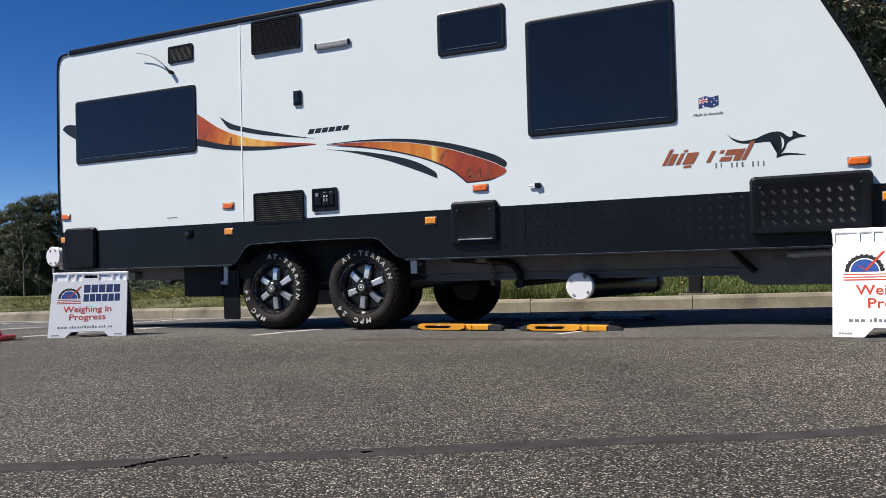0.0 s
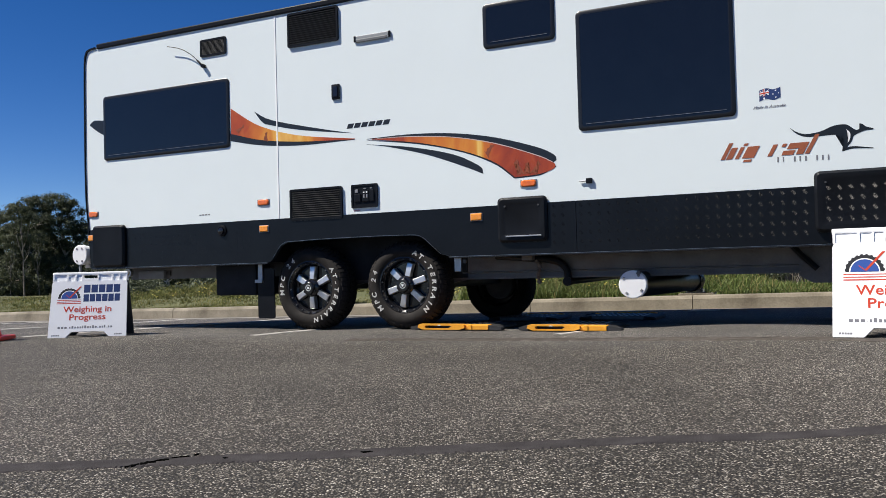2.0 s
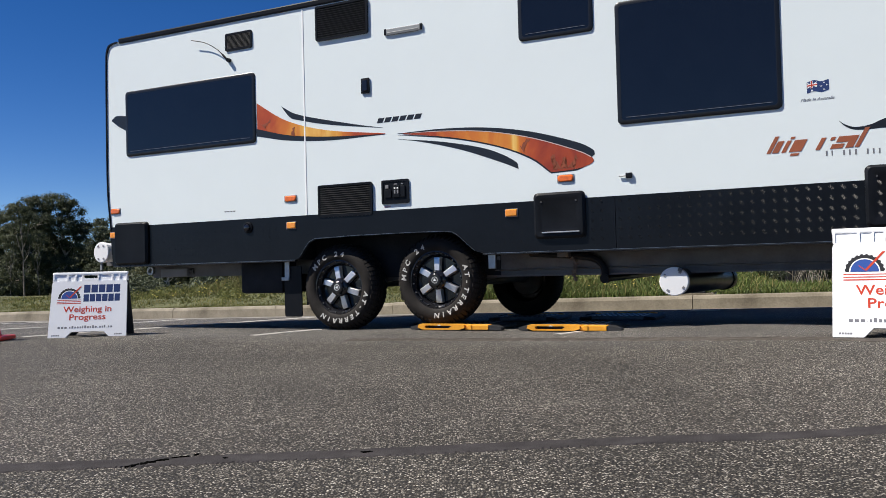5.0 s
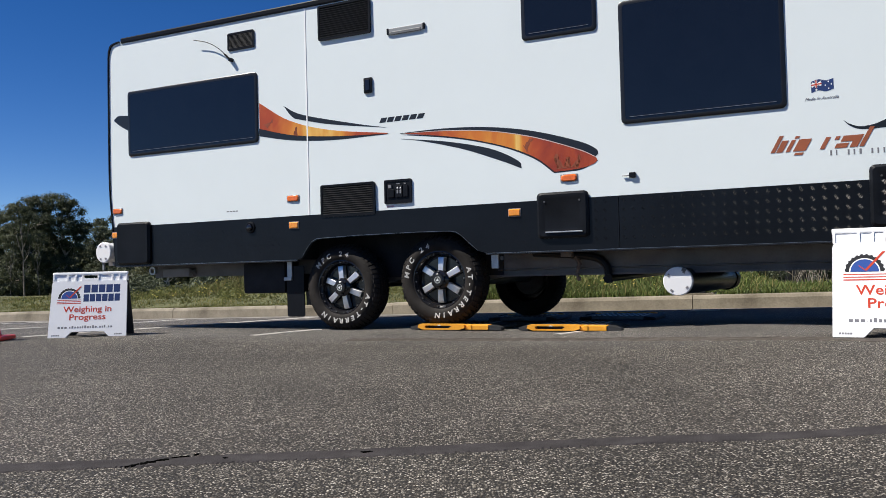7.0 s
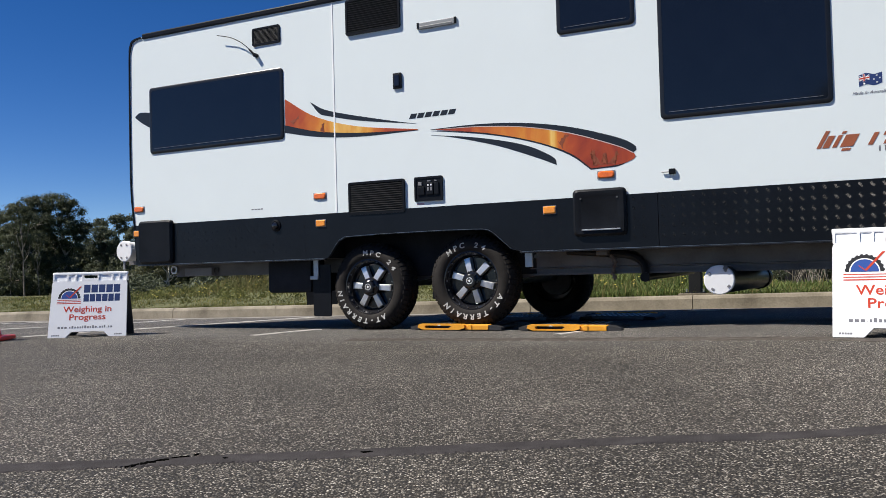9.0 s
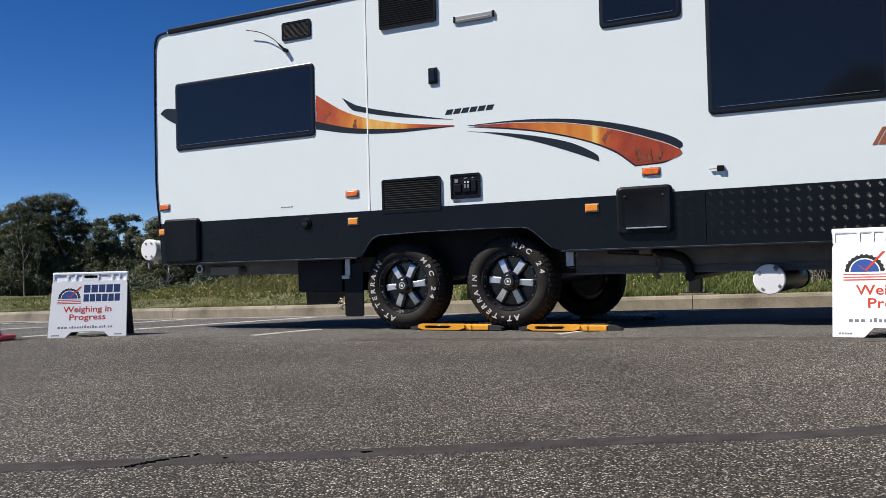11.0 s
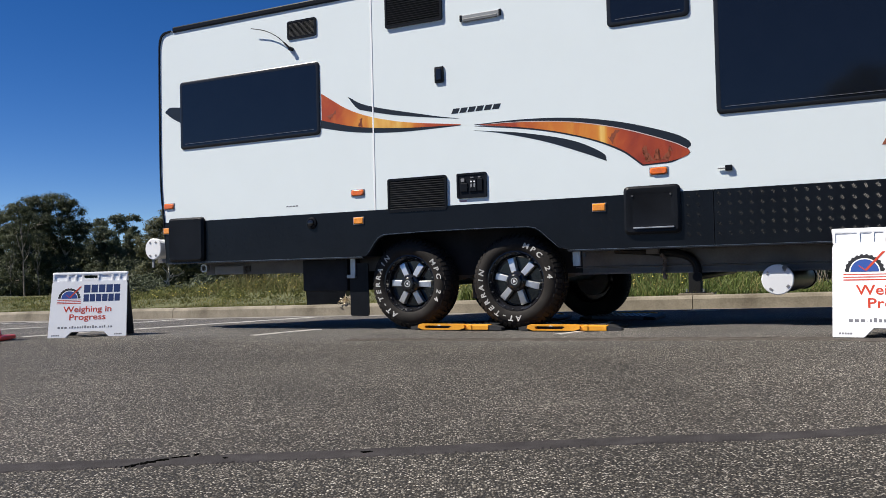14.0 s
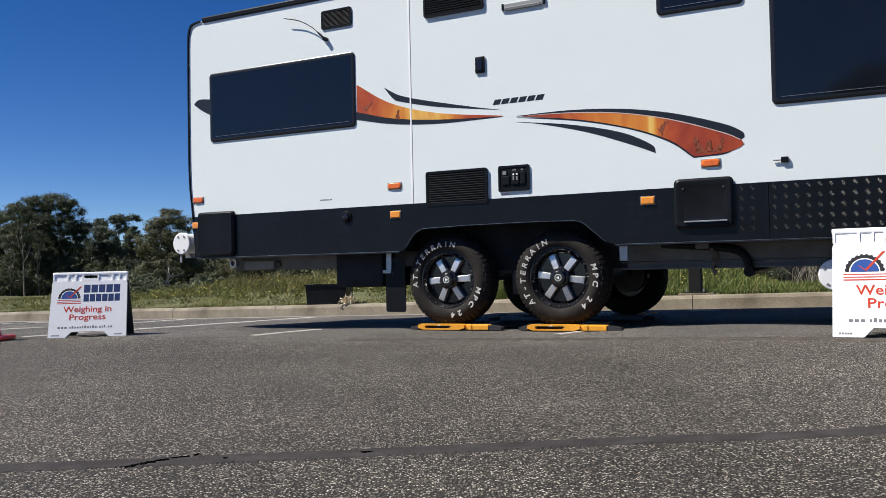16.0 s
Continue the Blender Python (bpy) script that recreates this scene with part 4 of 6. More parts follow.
    for x, z, r in ((3.806, 1.588, 0.009), (3.880, 1.635, 0.006), (3.880, 1.590, 0.006), (3.862, 1.612, 0.006), (3.897, 1.617, 0.006)):
        pts = [(x + (r if k % 2 else r * 0.5) * math.cos(k * math.pi / 7), z + (r if k % 2 else r * 0.5) * math.sin(k * math.pi / 7)) for k in range(14)]
        part("star", prism(bmesh.new(), pts, -0.0018, -0.001), WHITE_TRIM, fl)
    bm = text_bm("Made In Australia", 0.029, 0.4)
    bm.transform(Matrix.Translation((3.835, -0.001, 1.545)))
    part("lettering", bm, PRINT_GREY, caravan)
    # tiny unreadable sticker line above the skirt
    for k in range(4):
        bm = bmesh.new()
        box(bm, -1.20 + k * 0.034, -1.175 + k * 0.034, -0.001, -0.0003, 1.060, 1.070)
        part("letter_bar", bm, PRINT_GREY, caravan)


def build_fittings():
    window(-2.42, -0.815, 1.675, 2.319, "wide dark window in a black frame")
    window(2.500, 3.622, 1.504, 2.405, "large dark window in a black frame")
    window(1.745, 2.335, 2.225, 2.58, "small high dark window in a black frame")
    louvre(-0.135, 0.395, 2.495, 2.80, 14, "black slatted upper fridge vent")
    louvre(-0.148, 0.398, 0.955, 1.235, 13, "black slatted lower fridge vent")
    louvre(-1.146, -0.837, 2.548, 2.712, 12, "small black louvred vent", 0.010)
    # power inlet box
    bm = bmesh.new()
    ring(bm, rounded(0.489, 0.747, 1.035, 1.235, 0.012), rounded(0.505, 0.731, 1.051, 1.219, 0.008), -0.013, 0.0)
    s = part("power_inlet", bm, BLACK, caravan, "black power inlet box with sockets")
    part("backing", prism(bmesh.new(), rounded(0.505, 0.731, 1.051, 1.219, 0.008), -0.008, 0.0), BLACK, s)
    for x0, x1, z0, z1, m in ((0.52, 0.585, 1.085, 1.155, BLACK), (0.598, 0.665, 1.085, 1.185, BLACK), (0.672, 0.715, 1.085, 1.185, BLACK)):
        bm = bmesh.new()
        box(bm, x0, x1, -0.018, -0.008, z0, z1, 0.005)
        part("socket", bm, m, s)
    for x, z, w, h in ((0.53, 1.165, 0.03, 0.028), (0.612, 1.158, 0.014, 0.012), (0.640, 1.158, 0.014, 0.012), (0.612, 1.118, 0.014, 0.03), (0.640, 1.118, 0.014, 0.03), (0.612, 1.193, 0.03, 0.008), (0.68, 1.193, 0.02, 0.008)):
        bm = bmesh.new()
        box(bm, x, x + w, -0.0195, -0.008, z, z + h, 0.001)
        part("label_plate", bm, WHITE_PLASTIC if w < 0.02 and h < 0.02 else GREY_PLASTIC, s)
    part("sticker", prism(bmesh.new(), [(0.505, 1.008), (0.57, 1.008), (0.57, 1.022), (0.505, 1.022)], -0.001, -0.0003), material("pink_sticker", (0.6, 0.35, 0.36), 0.5), caravan)
    # annexe light
    bm = bmesh.new()
    box(bm, 0.314, 0.395, -0.016, 0.0, 1.985, 2.117, 0.008)
    a = part("annexe_light", bm, BLACK, caravan, "small black wall light", smooth=True)
    bm = bmesh.new()
    box(bm, 0.332, 0.377, -0.021, -0.012, 2.005, 2.10, 0.006)
    part("lens", bm, RIM_BLACK, a)
    # grab handle / awning light with black ends
    bm = bmesh.new()
    box(bm, 0.556, 0.905, -0.012, 0.0, 2.448, 2.500, 0.005)
    g = part("awning_light", bm, LAMP_GREY, caravan, "slim grey awning light above the wall")
    bm = bmesh.new()
    box(bm, 0.575, 0.875, -0.015, -0.004, 2.444, 2.470, 0.004)
    part("diffuser", bm, material("frosted_diffuser", (0.12, 0.125, 0.125), 0.4), g)
    for x in (0.552, 0.889):
        bm = bmesh.new()
        box(bm, x, x + 0.018, -0.016, 0.001, 2.450, 2.502, 0.004)
        part("end_cap", bm, BLACK, g)
    # door catch
    bm = bmesh.new()
    box(bm, 2.545, 2.592, -0.020, 0.0, 1.108, 1.148, 0.006)
    d = part("door_catch", bm, BLACK, caravan, "small black door catch")
    bm = bmesh.new()
    tube(bm, (2.495, -0.013, 1.128), (2.545, -0.013, 1.128), 0.006)
    part("pin", bm, STEEL_GREY, d)
    # drooping whip aerial
    bm = bmesh.new()
    tube(bm, (-1.10, 0.0, 2.462), (-1.10, -0.038, 2.462), 0.018)
    w = part("aerial", bm, BLACK, caravan, "thin black whip aerial", smooth=True)
    bm = bmesh.new()
    pts = glide([(-1.10, -0.032, 2.462), (-1.22, -0.036, 2.575), (-1.36, -0.039, 2.655), (-1.52, -0.042, 2.70)], 5)
    hose(bm, pts, [0.010 if k < 3 else 0.0042 for k in range(len(pts))], 6)
    part("whip", bm, BLACK, w, smooth=True)
    # marker lights
    for x in (-2.586, -0.448, 2.088, 4.77):
        marker(x, 1.142, 0.125, 0.050, "amber side marker light")
    for x in (-2.600, -0.437, 1.648, 4.95):
        marker(x, 0.903, 0.098, 0.056, "square amber reflector light", False)
    hatch(1.835, 2.238, 0.690, 1.040, "black moulded toilet hatch", 0.040, 0.05, 0.004)
    bm = bmesh.new()
    box(bm, 1.905, 2.195, -0.052, -0.040, 0.732, 0.742, 0.002)
    part("hatch_strip", bm, STEEL_GREY, caravan, "thin pale strip along the lower part of the hatch")
    hatch(4.098, 4.85, 0.675, 1.078, "black chequer-plate tunnel boot door", 0.060, 0.055, 0.005)
    hatch(-2.57, -2.135, 0.605, 1.02, "black moulded battery hatch", 0.05, 0.03, 0.001, False)
    # water filler
    bm = bmesh.new()
    lathe(bm, [(0.052, -0.012), (0.052, -0.022), (0.040, -0.026), (0.038, -0.020), (0.0005, -0.020)], 20)
    bm.transform(Matrix.Translation((-0.92, 0, 0.905)))
    f = part("water_filler", bm, BLACK, caravan, "round black water filler", smooth=True)
    bm = bmesh.new()
    lathe(bm, [(0.030, -0.020), (0.030, -0.034), (0.022, -0.038), (0.0005, -0.038)], 16)
    bm.transform(Matrix.Translation((-0.92, 0, 0.905)))
    part("cap", bm, RIM_BLACK, f, smooth=True)


def build_chassis():
    for y in (0.35, WIDTH - 0.42):
        bm = bmesh.new()
        prof = [(y + 0.06, 0.405), (y + 0.06, 0.60), (y, 0.60), (y, 0.467), (y - 0.012, 0.463), (y - 0.012, 0.457), (y, 0.453), (y, 0.418), (y - 0.035, 0.418), (y - 0.035, 0.405)]
        ends = [[bm.verts.new((x, a, b)) for a, b in prof] for x in (1.35, 3.98)]
        bm.faces.new(ends[0])
        bm.faces.new(ends[1][::-1])
        for k in range(len(prof)):
            j = (k + 1) % len(prof)
            bm.faces.new((ends[0][k], ends[1][k], ends[1][j], ends[0][j]))
        part("chassis_rail", bm, CHASSIS, caravan, "painted steel chassis rail")
        bm = bmesh.new()
        box(bm, -2.45, -0.42, y, y + 0.06, 0.47, 0.60)
        part("chassis_rail", bm, CHASSIS, caravan)
        bm = bmesh.new()
        prism(bm, [(3.968, 0.60), (3.968, 0.386), (4.06, 0.335), (4.16, 0.333), (5.0, 0.333), (6.9, 0.46), (6.9, 0.60)], y - 0.01, y + 0.07)
        part("drawbar", bm, CHASSIS, caravan, "painted steel drawbar")
    for x in (-2.0, -0.6, 1.6, 2.6, 3.6):
        bm = bmesh.new()
        box(bm, x, x + 0.05, 0.42, WIDTH - 0.48, 0.50, 0.598)
        part("cross_member", bm, CHASSIS, caravan)
    # inner wheel arch box
    bm = bmesh.new()
    box(bm, -0.43, 1.40, 0.34, 0.36, 0.42, 0.80)
    box(bm, -0.43, 1.40, 0.02, 0.36, 0.795, 0.815)
    box(bm, -0.45, -0.42, 0.02, 0.36, 0.60, 0.80)
    box(bm, 1.38, 1.40, 0.02, 0.36, 0.60, 0.80)
    part("wheel_box", bm, ARCH_BLACK, caravan, "black inner wheel box")
    bm = bmesh.new()
    box(bm, -0.43, 1.40, WIDTH - 0.36, WIDTH - 0.34, 0.42, 0.80)
    box(bm, -0.43, 1.40, WIDTH - 0.36, WIDTH - 0.02, 0.795, 0.815)
    part("wheel_box", bm, ARCH_BLACK, caravan)
    # suspension arms and axle stubs
    for x in (0.0, 0.948):
        bm = bmesh.new()
        tube(bm, (x, 0.32, 0.37), (x, WIDTH - 0.32, 0.37), 0.045, seg=12)
        part("axle", bm, CHASSIS, caravan, "dark axle tube", smooth=True)
        bm = bmesh.new()
        prism(bm, [(x, 0.33), (x + 0.42, 0.40), (x + 0.45, 0.47), (x + 0.40, 0.50), (x, 0.42)], 0.37, 0.43)
        part("trailing_arm", bm, CHASSIS, caravan)
    bm = bmesh.new()
    box(bm, 0.42, 0.55, 0.40, 0.50, 0.22, 0.48, 0.01)
    part("shock_mount", bm, CHASSIS, caravan)
    # mud flap with bracket
    bm = bmesh.new()
    prism(bm, rounded(-0.612, -0.425, 0.088, 0.545, 0.02), 0.10, 0.112)
    part("mud_flap", bm, BLACK, caravan, "black rubber mud flap")
    bm = bmesh.new()
    box(bm, -0.595, -0.545, 0.085, 0.10, 0.44, 0.60, 0.003)
    box(bm, -0.625, -0.545, 0.075, 0.10, 0.415, 0.445, 0.003)
    part("bracket", bm, STEEL_GREY, caravan, "pale galvanised bracket")
    bm = bmesh.new()
    box(bm, 1.415, 1.475, 0.05, 0.07, 0.475, 0.585, 0.003)
    b = part("bracket", bm, STEEL_GREY, caravan, "pale galvanised bracket")
    bm = bmesh.new()
    tube(bm, (1.50, 0.06, 0.555), (1.50, 0.075, 0.555), 0.016)
    part("bolt", bm, STEEL_DULL, b)
    # water tank and box behind the wheels
    bm = bmesh.new()
    box(bm, -1.14, -0.66, 0.135, 1.9, 0.30, 0.605, 0.03)
    part("water_tank", bm, ARCH_BLACK, caravan, "black water tank", smooth=True)
    bm = bmesh.new()
    box(bm, 2.5, 3.6, 0.9, 1.8, 0.42, 0.60, 0.03)
    part("water_tank", bm, ARCH_BLACK, caravan, smooth=True)
    # storage pipes with white end caps
    def pipe(x, y0, y1, z, r, bars):
        bm = bmesh.new()
        tube(bm, (x, y0 + 0.03, z), (x + 0.05, y1 - 0.12, z - 0.028), r * 0.95, seg=28)
        tube(bm, (x + 0.048, y1 - 0.16, z - 0.027), (x + 0.052, y1, z - 0.03), r * 1.02, seg=28)
        for k in range(3):
            tube(bm, (x + 0.046, y1 - 0.21 + 0.06 * k, z - 0.027), (x + 0.0465, y1 - 0.19 + 0.06 * k, z - 0.027), r * 1.07, seg=28)
        p = part("storage_pipe", bm, BLACK, caravan, "black storage pipe with a white cap", smooth=True)
        bm = bmesh.new()
        lathe(bm, [(r, 0.05), (r, 0.004), (r - 0.006, 0.0), (0.0005, 0.0)], 32)
        bm.transform(Matrix.Translation((x, y0, z)))
        c = part("end_cap", bm, WHITE_PLASTIC, p, "white screw cap")
        for a in (35, 125, 215, 305):
            bm = bmesh.new()
            box(bm, -0.010, 0.010, -0.004, 0.0, r * 0.68, r * 0.82, 0.001)
            bm.transform(Matrix.Translation((x, y0, z)) @ Matrix.Rotation(radians(a), 4, "Y"))
            part("stud", bm, GREY_PLASTIC, c)
        bm = bmesh.new()
        box(bm, -0.014, 0.014, -0.014, 0.012, r * 0.78, r * 1.06, 0.002)
        bm.transform(Matrix.Translation((x, y0, z)) @ Matrix.Rotation(radians(bars), 4, "Y"))
        part("latch", bm, STEEL_DULL, c)
    pipe(2.852, 0.06, 2.46, 0.349, 0.104, 30)
    # tail pipe carrier across the rear
    bm = bmesh.new()
    tube(bm, (-2.87, 0.09, 0.742), (-2.87, 2.3, 0.742), 0.095, seg=28)
    p = part("storage_pipe", bm, WHITE_PLASTIC, caravan, "white storage pipe across the tail", smooth=True)
    bm = bmesh.new()
    lathe(bm, [(0.104, 0.05), (0.104, 0.004), (0.098, 0.0), (0.0005, 0.0)], 32)
    bm.transform(Matrix.Translation((-2.87, 0.06, 0.742)))
    c = part("end_cap", bm, WHITE_PLASTIC, p, "white screw cap")
    for a in (30, 150, 210, 330):
        bm = bmesh.new()
        box(bm, -0.010, 0.010, -0.005, 0.0, 0.066, 0.082, 0.001)
        bm.transform(Matrix.Translation((-2.87, 0.06, 0.742)) @ Matrix.Rotation(radians(a), 4, "Y"))
        part("stud", bm, GREY_PLASTIC, c)
    bm = bmesh.new()
    box(bm, -2.97, -2.62, 0.22, 2.2, 0.605, 0.645)
    part("rear_bar", bm, CHASSIS, caravan, "rear bumper bar")
    bm = bmesh.new()
    box(bm, -2.905, -2.885, 0.08, 0.10, 0.560, 0.66)
    part("bracket", bm, LAMP_GREY, caravan, "grey pipe bracket")
    bm = bmesh.new()
    ring(bm, rounded(-2.445, -2.365, 0.50, 0.58, 0.032), rounded(-2.430, -2.380, 0.515, 0.565, 0.020), 0.26, 0.30)
    part("jack_foot", bm, STEEL_GREY, caravan, "steel jack bracket")
    bm = bmesh.new()
    box(bm, -2.30, -1.95, 0.30, 0.38, 0.475, 0.555, 0.008)
    part("stabiliser_leg", bm, GREY_PLASTIC, caravan, "folded stabiliser leg")
    bm = bmesh.new()
    tube(bm, (-1.97, 0.36, 0.525), (-1.90, 0.36, 0.525), 0.032, seg=12)
    part("jack_nut", bm, STEEL_DULL, caravan)
    # folded front leg, exhaust-like pipe and hanging strap
    bm = bmesh.new()
    for p, q in (((4.30, 0.30, 0.545), (5.0, 0.30, 0.575)),):
        tube(bm, p, q, 0.028, seg=10)
    part("stabiliser_leg", bm, material("grey_leg_paint", (0.30, 0.33, 0.37), 0.45, metal=0.2), caravan, "folded grey stabiliser leg", smooth=True)
    bm = bmesh.new()
    prism(bm, [(4.20, 0.535), (4.30, 0.56), (4.34, 0.51), (4.32, 0.485), (4.28, 0.50)], 0.28, 0.30)
    part("foot_plate", bm, STEEL_DULL, caravan)
    bm = bmesh.new()
    pts = glide([(3.93, 0.30, 0.60), (3.99, 0.29, 0.53), (4.05, 0.29, 0.47), (4.09, 0.29, 0.43)], 4)
    hose(bm, pts, 0.022, 8)
    part("drain_hose", bm, BLACK, caravan, "black drain hose", smooth=True)
    bm = bmesh.new()
    pts = glide([(2.02, 0.30, 0.56), (2.06, 0.29, 0.50), (2.04, 0.29, 0.43), (2.06, 0.29, 0.36)], 5)
    for k, (p, q) in enumerate(zip(pts, pts[1:])):
        tube(bm, p, q, 0.012 + 0.008 * (k % 2), seg=7)
    part("chain", bm, material("rusty_chain", (0.12, 0.095, 0.08), 0.7, vary=0.4, scale=30), caravan, "rusty hanging chain")
    bm = bmesh.new()
    box(bm, 1.93, 2.02, 0.22, 0.34, 0.55, 0.60, 0.006)
    part("chain_bracket", bm, CHASSIS, caravan)
    bm = bmesh.new()
    pts = glide([(1.67, 0.33, 0.592), (1.89, 0.32, 0.575), (2.17, 0.30, 0.545), (2.27, 0.30, 0.48), (2.29, 0.30, 0.375)], 6)
    hose(bm, pts, 0.030)
    part("waste_hose", bm, BLACK, caravan, "black bent waste hose", smooth=True)
    bm = bmesh.new()
    tube(bm, (2.29, 0.26, 0.375), (2.29, 2.35, 0.390), 0.028, seg=12)
    tube(bm, (2.29, 0.26, 0.375), (2.29, 0.33, 0.375), 0.036, seg=12)
    part("waste_pipe", bm, BLACK, caravan, "black waste pipe", smooth=True)


R_WHEEL = 0.377


def build_wheel(name_label):
    """Off-road tyre on a six-spoke black and machined alloy; axle along y, outer face at -y."""
    bm = bmesh.new()
    lathe(bm, [(0.224, 0.03), (0.240, 0.012), (0.238, 0.005), (0.231, 0.004), (0.226, 0.018), (0.214, 0.030), (0.206, 0.044), (0.198, 0.085), (0.186, 0.095), (0.06, 0.095), (0.06, 0.10), (0.198, 0.10), (0.20, 0.20), (0.238, 0.225), (0.224, 0.20)], 48, close=True)
    wheel = part("wheel", bm, RIM_BLACK, caravan, name_label, smooth=True, angle=30)
    bm = bmesh.new()
    prof = [(0.226, 0.020), (0.235, 0.006), (0.244, 0.000), (0.256, -0.006), (0.282, -0.013), (0.308, -0.010), (0.328, 0.000), (0.344, 0.014), (0.355, 0.032), (0.362, 0.056),
            (0.3655, 0.120), (0.362, 0.184), (0.355, 0.208), (0.344, 0.226), (0.328, 0.238), (0.30, 0.247), (0.258, 0.243), (0.237, 0.235), (0.228, 0.222)]
    lathe(bm, prof, 72, close=True)
    tyre = part("tyre", bm, RUBBER, wheel, "black all-terrain tyre", smooth=True, angle=30)
    # tread blocks, the outer rows wrapped over the shoulders, every other one reaching down the sidewall
    verts, faces = [], []
    n = 54
    shoulder = [(0.357, 0.020), (0.369, 0.038), (0.374, 0.060)]
    for row, off in enumerate((0, 0.5, 0, 0.5, 0)):
        for k in range(n):
            a0, a1 = (k + off + 0.05) * 2 * math.pi / n, (k + off + 0.76) * 2 * math.pi / n
            if row in (0, 4):
                foot = [(0.322, -0.001), (0.336, 0.000)] if k % 2 else [(0.332, 0.004), (0.342, 0.006)]
                line = foot + shoulder + [(0.360, 0.062)]
                line = [(r, y if row == 0 else 0.240 - y) for r, y in line]
            else:
                y0 = (0.068, 0.104, 0.140)[row - 1]
                line = [(0.360, y0), (R_WHEEL - 0.001, y0 + 0.002), (R_WHEEL - 0.001, y0 + 0.030), (0.360, y0 + 0.032)]
            i, m = len(verts), len(line)
            for a in (a0, a1):
                for j, (r, y) in enumerate(line):
                    da = 0.03 * (1 if row % 2 else -1) * j / m
                    verts.append((r * math.cos(a + da), y, r * math.sin(a + da)))
            faces += [(i + j, i + j + 1, i + m + j + 1, i + m + j) for j in range(m - 1)]
            faces += [tuple(range(i + m - 1, i - 1, -1)), tuple(range(i + m, i + 2 * m))]
    me = bpy.data.meshes.new("tread")
    me.from_pydata(verts, [], faces)
    me.materials.append(RUBBER)
    ob = new("tread", me)
    ob.parent = tyre
    # raised lettering round the sidewall
    for words, mid, step in (("AT-TERRAIN", 90, 12.1), ("MPC 24", 268, 12.6)):
        for k, ch in enumerate(words):
            if ch == " ":
                continue
            a = radians(mid - (k - (len(words) - 1) / 2) * step)
            t = text_bm(ch, 0.058, 0.12, bold=0.0018)
            t.transform(Matrix.Diagonal((1.12, 1, 1, 1)))
            t.transform(Matrix.Rotation(radians(90) - a, 4, "Y") @ Matrix.Translation((0, -0.0135, 0.288)) @ Matrix.Rotation(radians(4), 4, "X"))
            part("tyre_letter", t, RUBBER_WHITE, tyre, "raised white letter")
    # spokes
    bm = bmesh.new()
    w0, w1 = 0.022, 0.028
    pts = [(0.05, w0, 0.028), (0.12, w0 * 1.12, 0.032), (0.172, w1 * 0.95, 0.038), (0.188, w1, 0.043)]
    rows = []
    for r, w, y in pts:
        rows.append([bm.verts.new(q) for q in ((-w, y, r), (w, y, r), (w * 1.1, y + 0.05, r), (-w * 1.1, y + 0.05, r))])
    for a, b in zip(rows, rows[1:]):
        for k in range(4):
            bm.faces.new((a[k], a[(k + 1) % 4], b[(k + 1) % 4], b[k]))
    bm.faces.new(rows[0])
    bm.faces.new(rows[-1])
    bmesh.ops.bevel(bm, geom=list(bm.edges), offset=0.003, segments=1, affect="EDGES")
    spoke = part("spoke", bm, ALLOY, wheel, "machined bright alloy spoke face")
    spoke.matrix_basis = pose(0, 0, 0, 0, 5, 0)
    for k in range(1, 6):
        again(spoke, pose(0, 0, 0, 0, 5 + 60 * k, 0))
    # black backs between the spokes
    bm = bmesh.new()
    lathe(bm, [(0.080, 0.06), (0.080, 0.018), (0.072, 0.008), (0.056, 0.003), (0.053, -0.018), (0.045, -0.024), (0.0005, -0.024)], 28)
    part("hub_cap", bm, RIM_BLACK, wheel, "black centre cap", smooth=True, angle=25)
    bm = bmesh.new()
    lathe(bm, [(0.027, -0.023), (0.027, -0.0255), (0.023, -0.0255), (0.023, -0.023)], 24, close=True)
    tri = [(0.016 * math.sin(radians(a)), 0.016 * math.cos(radians(a))) for a in (0, 120, 240)]
    prism(bm, tri, -0.0262, -0.0235)
    part("cap_badge", bm, WHITE_PLASTIC, wheel, "pale triangular badge")
    bm = bmesh.new()
    tube(bm, (0.063, 0.004, 0.0), (0.063, -0.012, 0.0), 0.010, 0.008, seg=6)
    nut = part("wheel_nut", bm, RIM_BLACK, wheel)
    nut.matrix_basis = pose(0, 0, 0, 0, 30, 0)
    for k in range(1, 6):
        again(nut, pose(0, 0, 0, 0, 30 + 60 * k, 0))
    bm = bmesh.new()
    tube(bm, (0.218, 0.012, 0.0), (0.218, 0.024, 0.0), 0.006, seg=6)
    rv = part("rim_bolt", bm, STEEL_DULL, wheel)
    for k in range(1, 18):
        again(rv, pose(0, 0, 0, 0, 20 * k, 0))
    # brake drum behind
    bm = bmesh.new()
    lathe(bm, [(0.15, 0.10), (0.155, 0.17), (0.0005, 0.17)], 28)
    part("brake_drum", bm, CHASSIS, wheel, smooth=True)
    return wheel


build_body()
build_skirt()
build_graphics()
build_fittings()
build_chassis()
wheel_rear = build_wheel("alloy wheel with all-terrain tyre")
wheel_front = copy_thing(wheel_rear, pose(0, 0, 0))
wheel_far_rear = copy_thing(wheel_rear, pose(0, 0, 0))
wheel_far_front = copy_thing(wheel_rear, pose(0, 0, 0))


# ---- weigh pads ----
HEADING = radians(-25.93)
CAR_AT = Vector((-1.5683, 7.5104, 0.0))
CAR_U, CAR_N = Vector((math.cos(HEADING), math.sin(HEADING), 0)), Vector((-math.sin(HEADING), math.cos(HEADING), 0))
PAD_START, PAD_H = (1.375, 2.340), 0.046


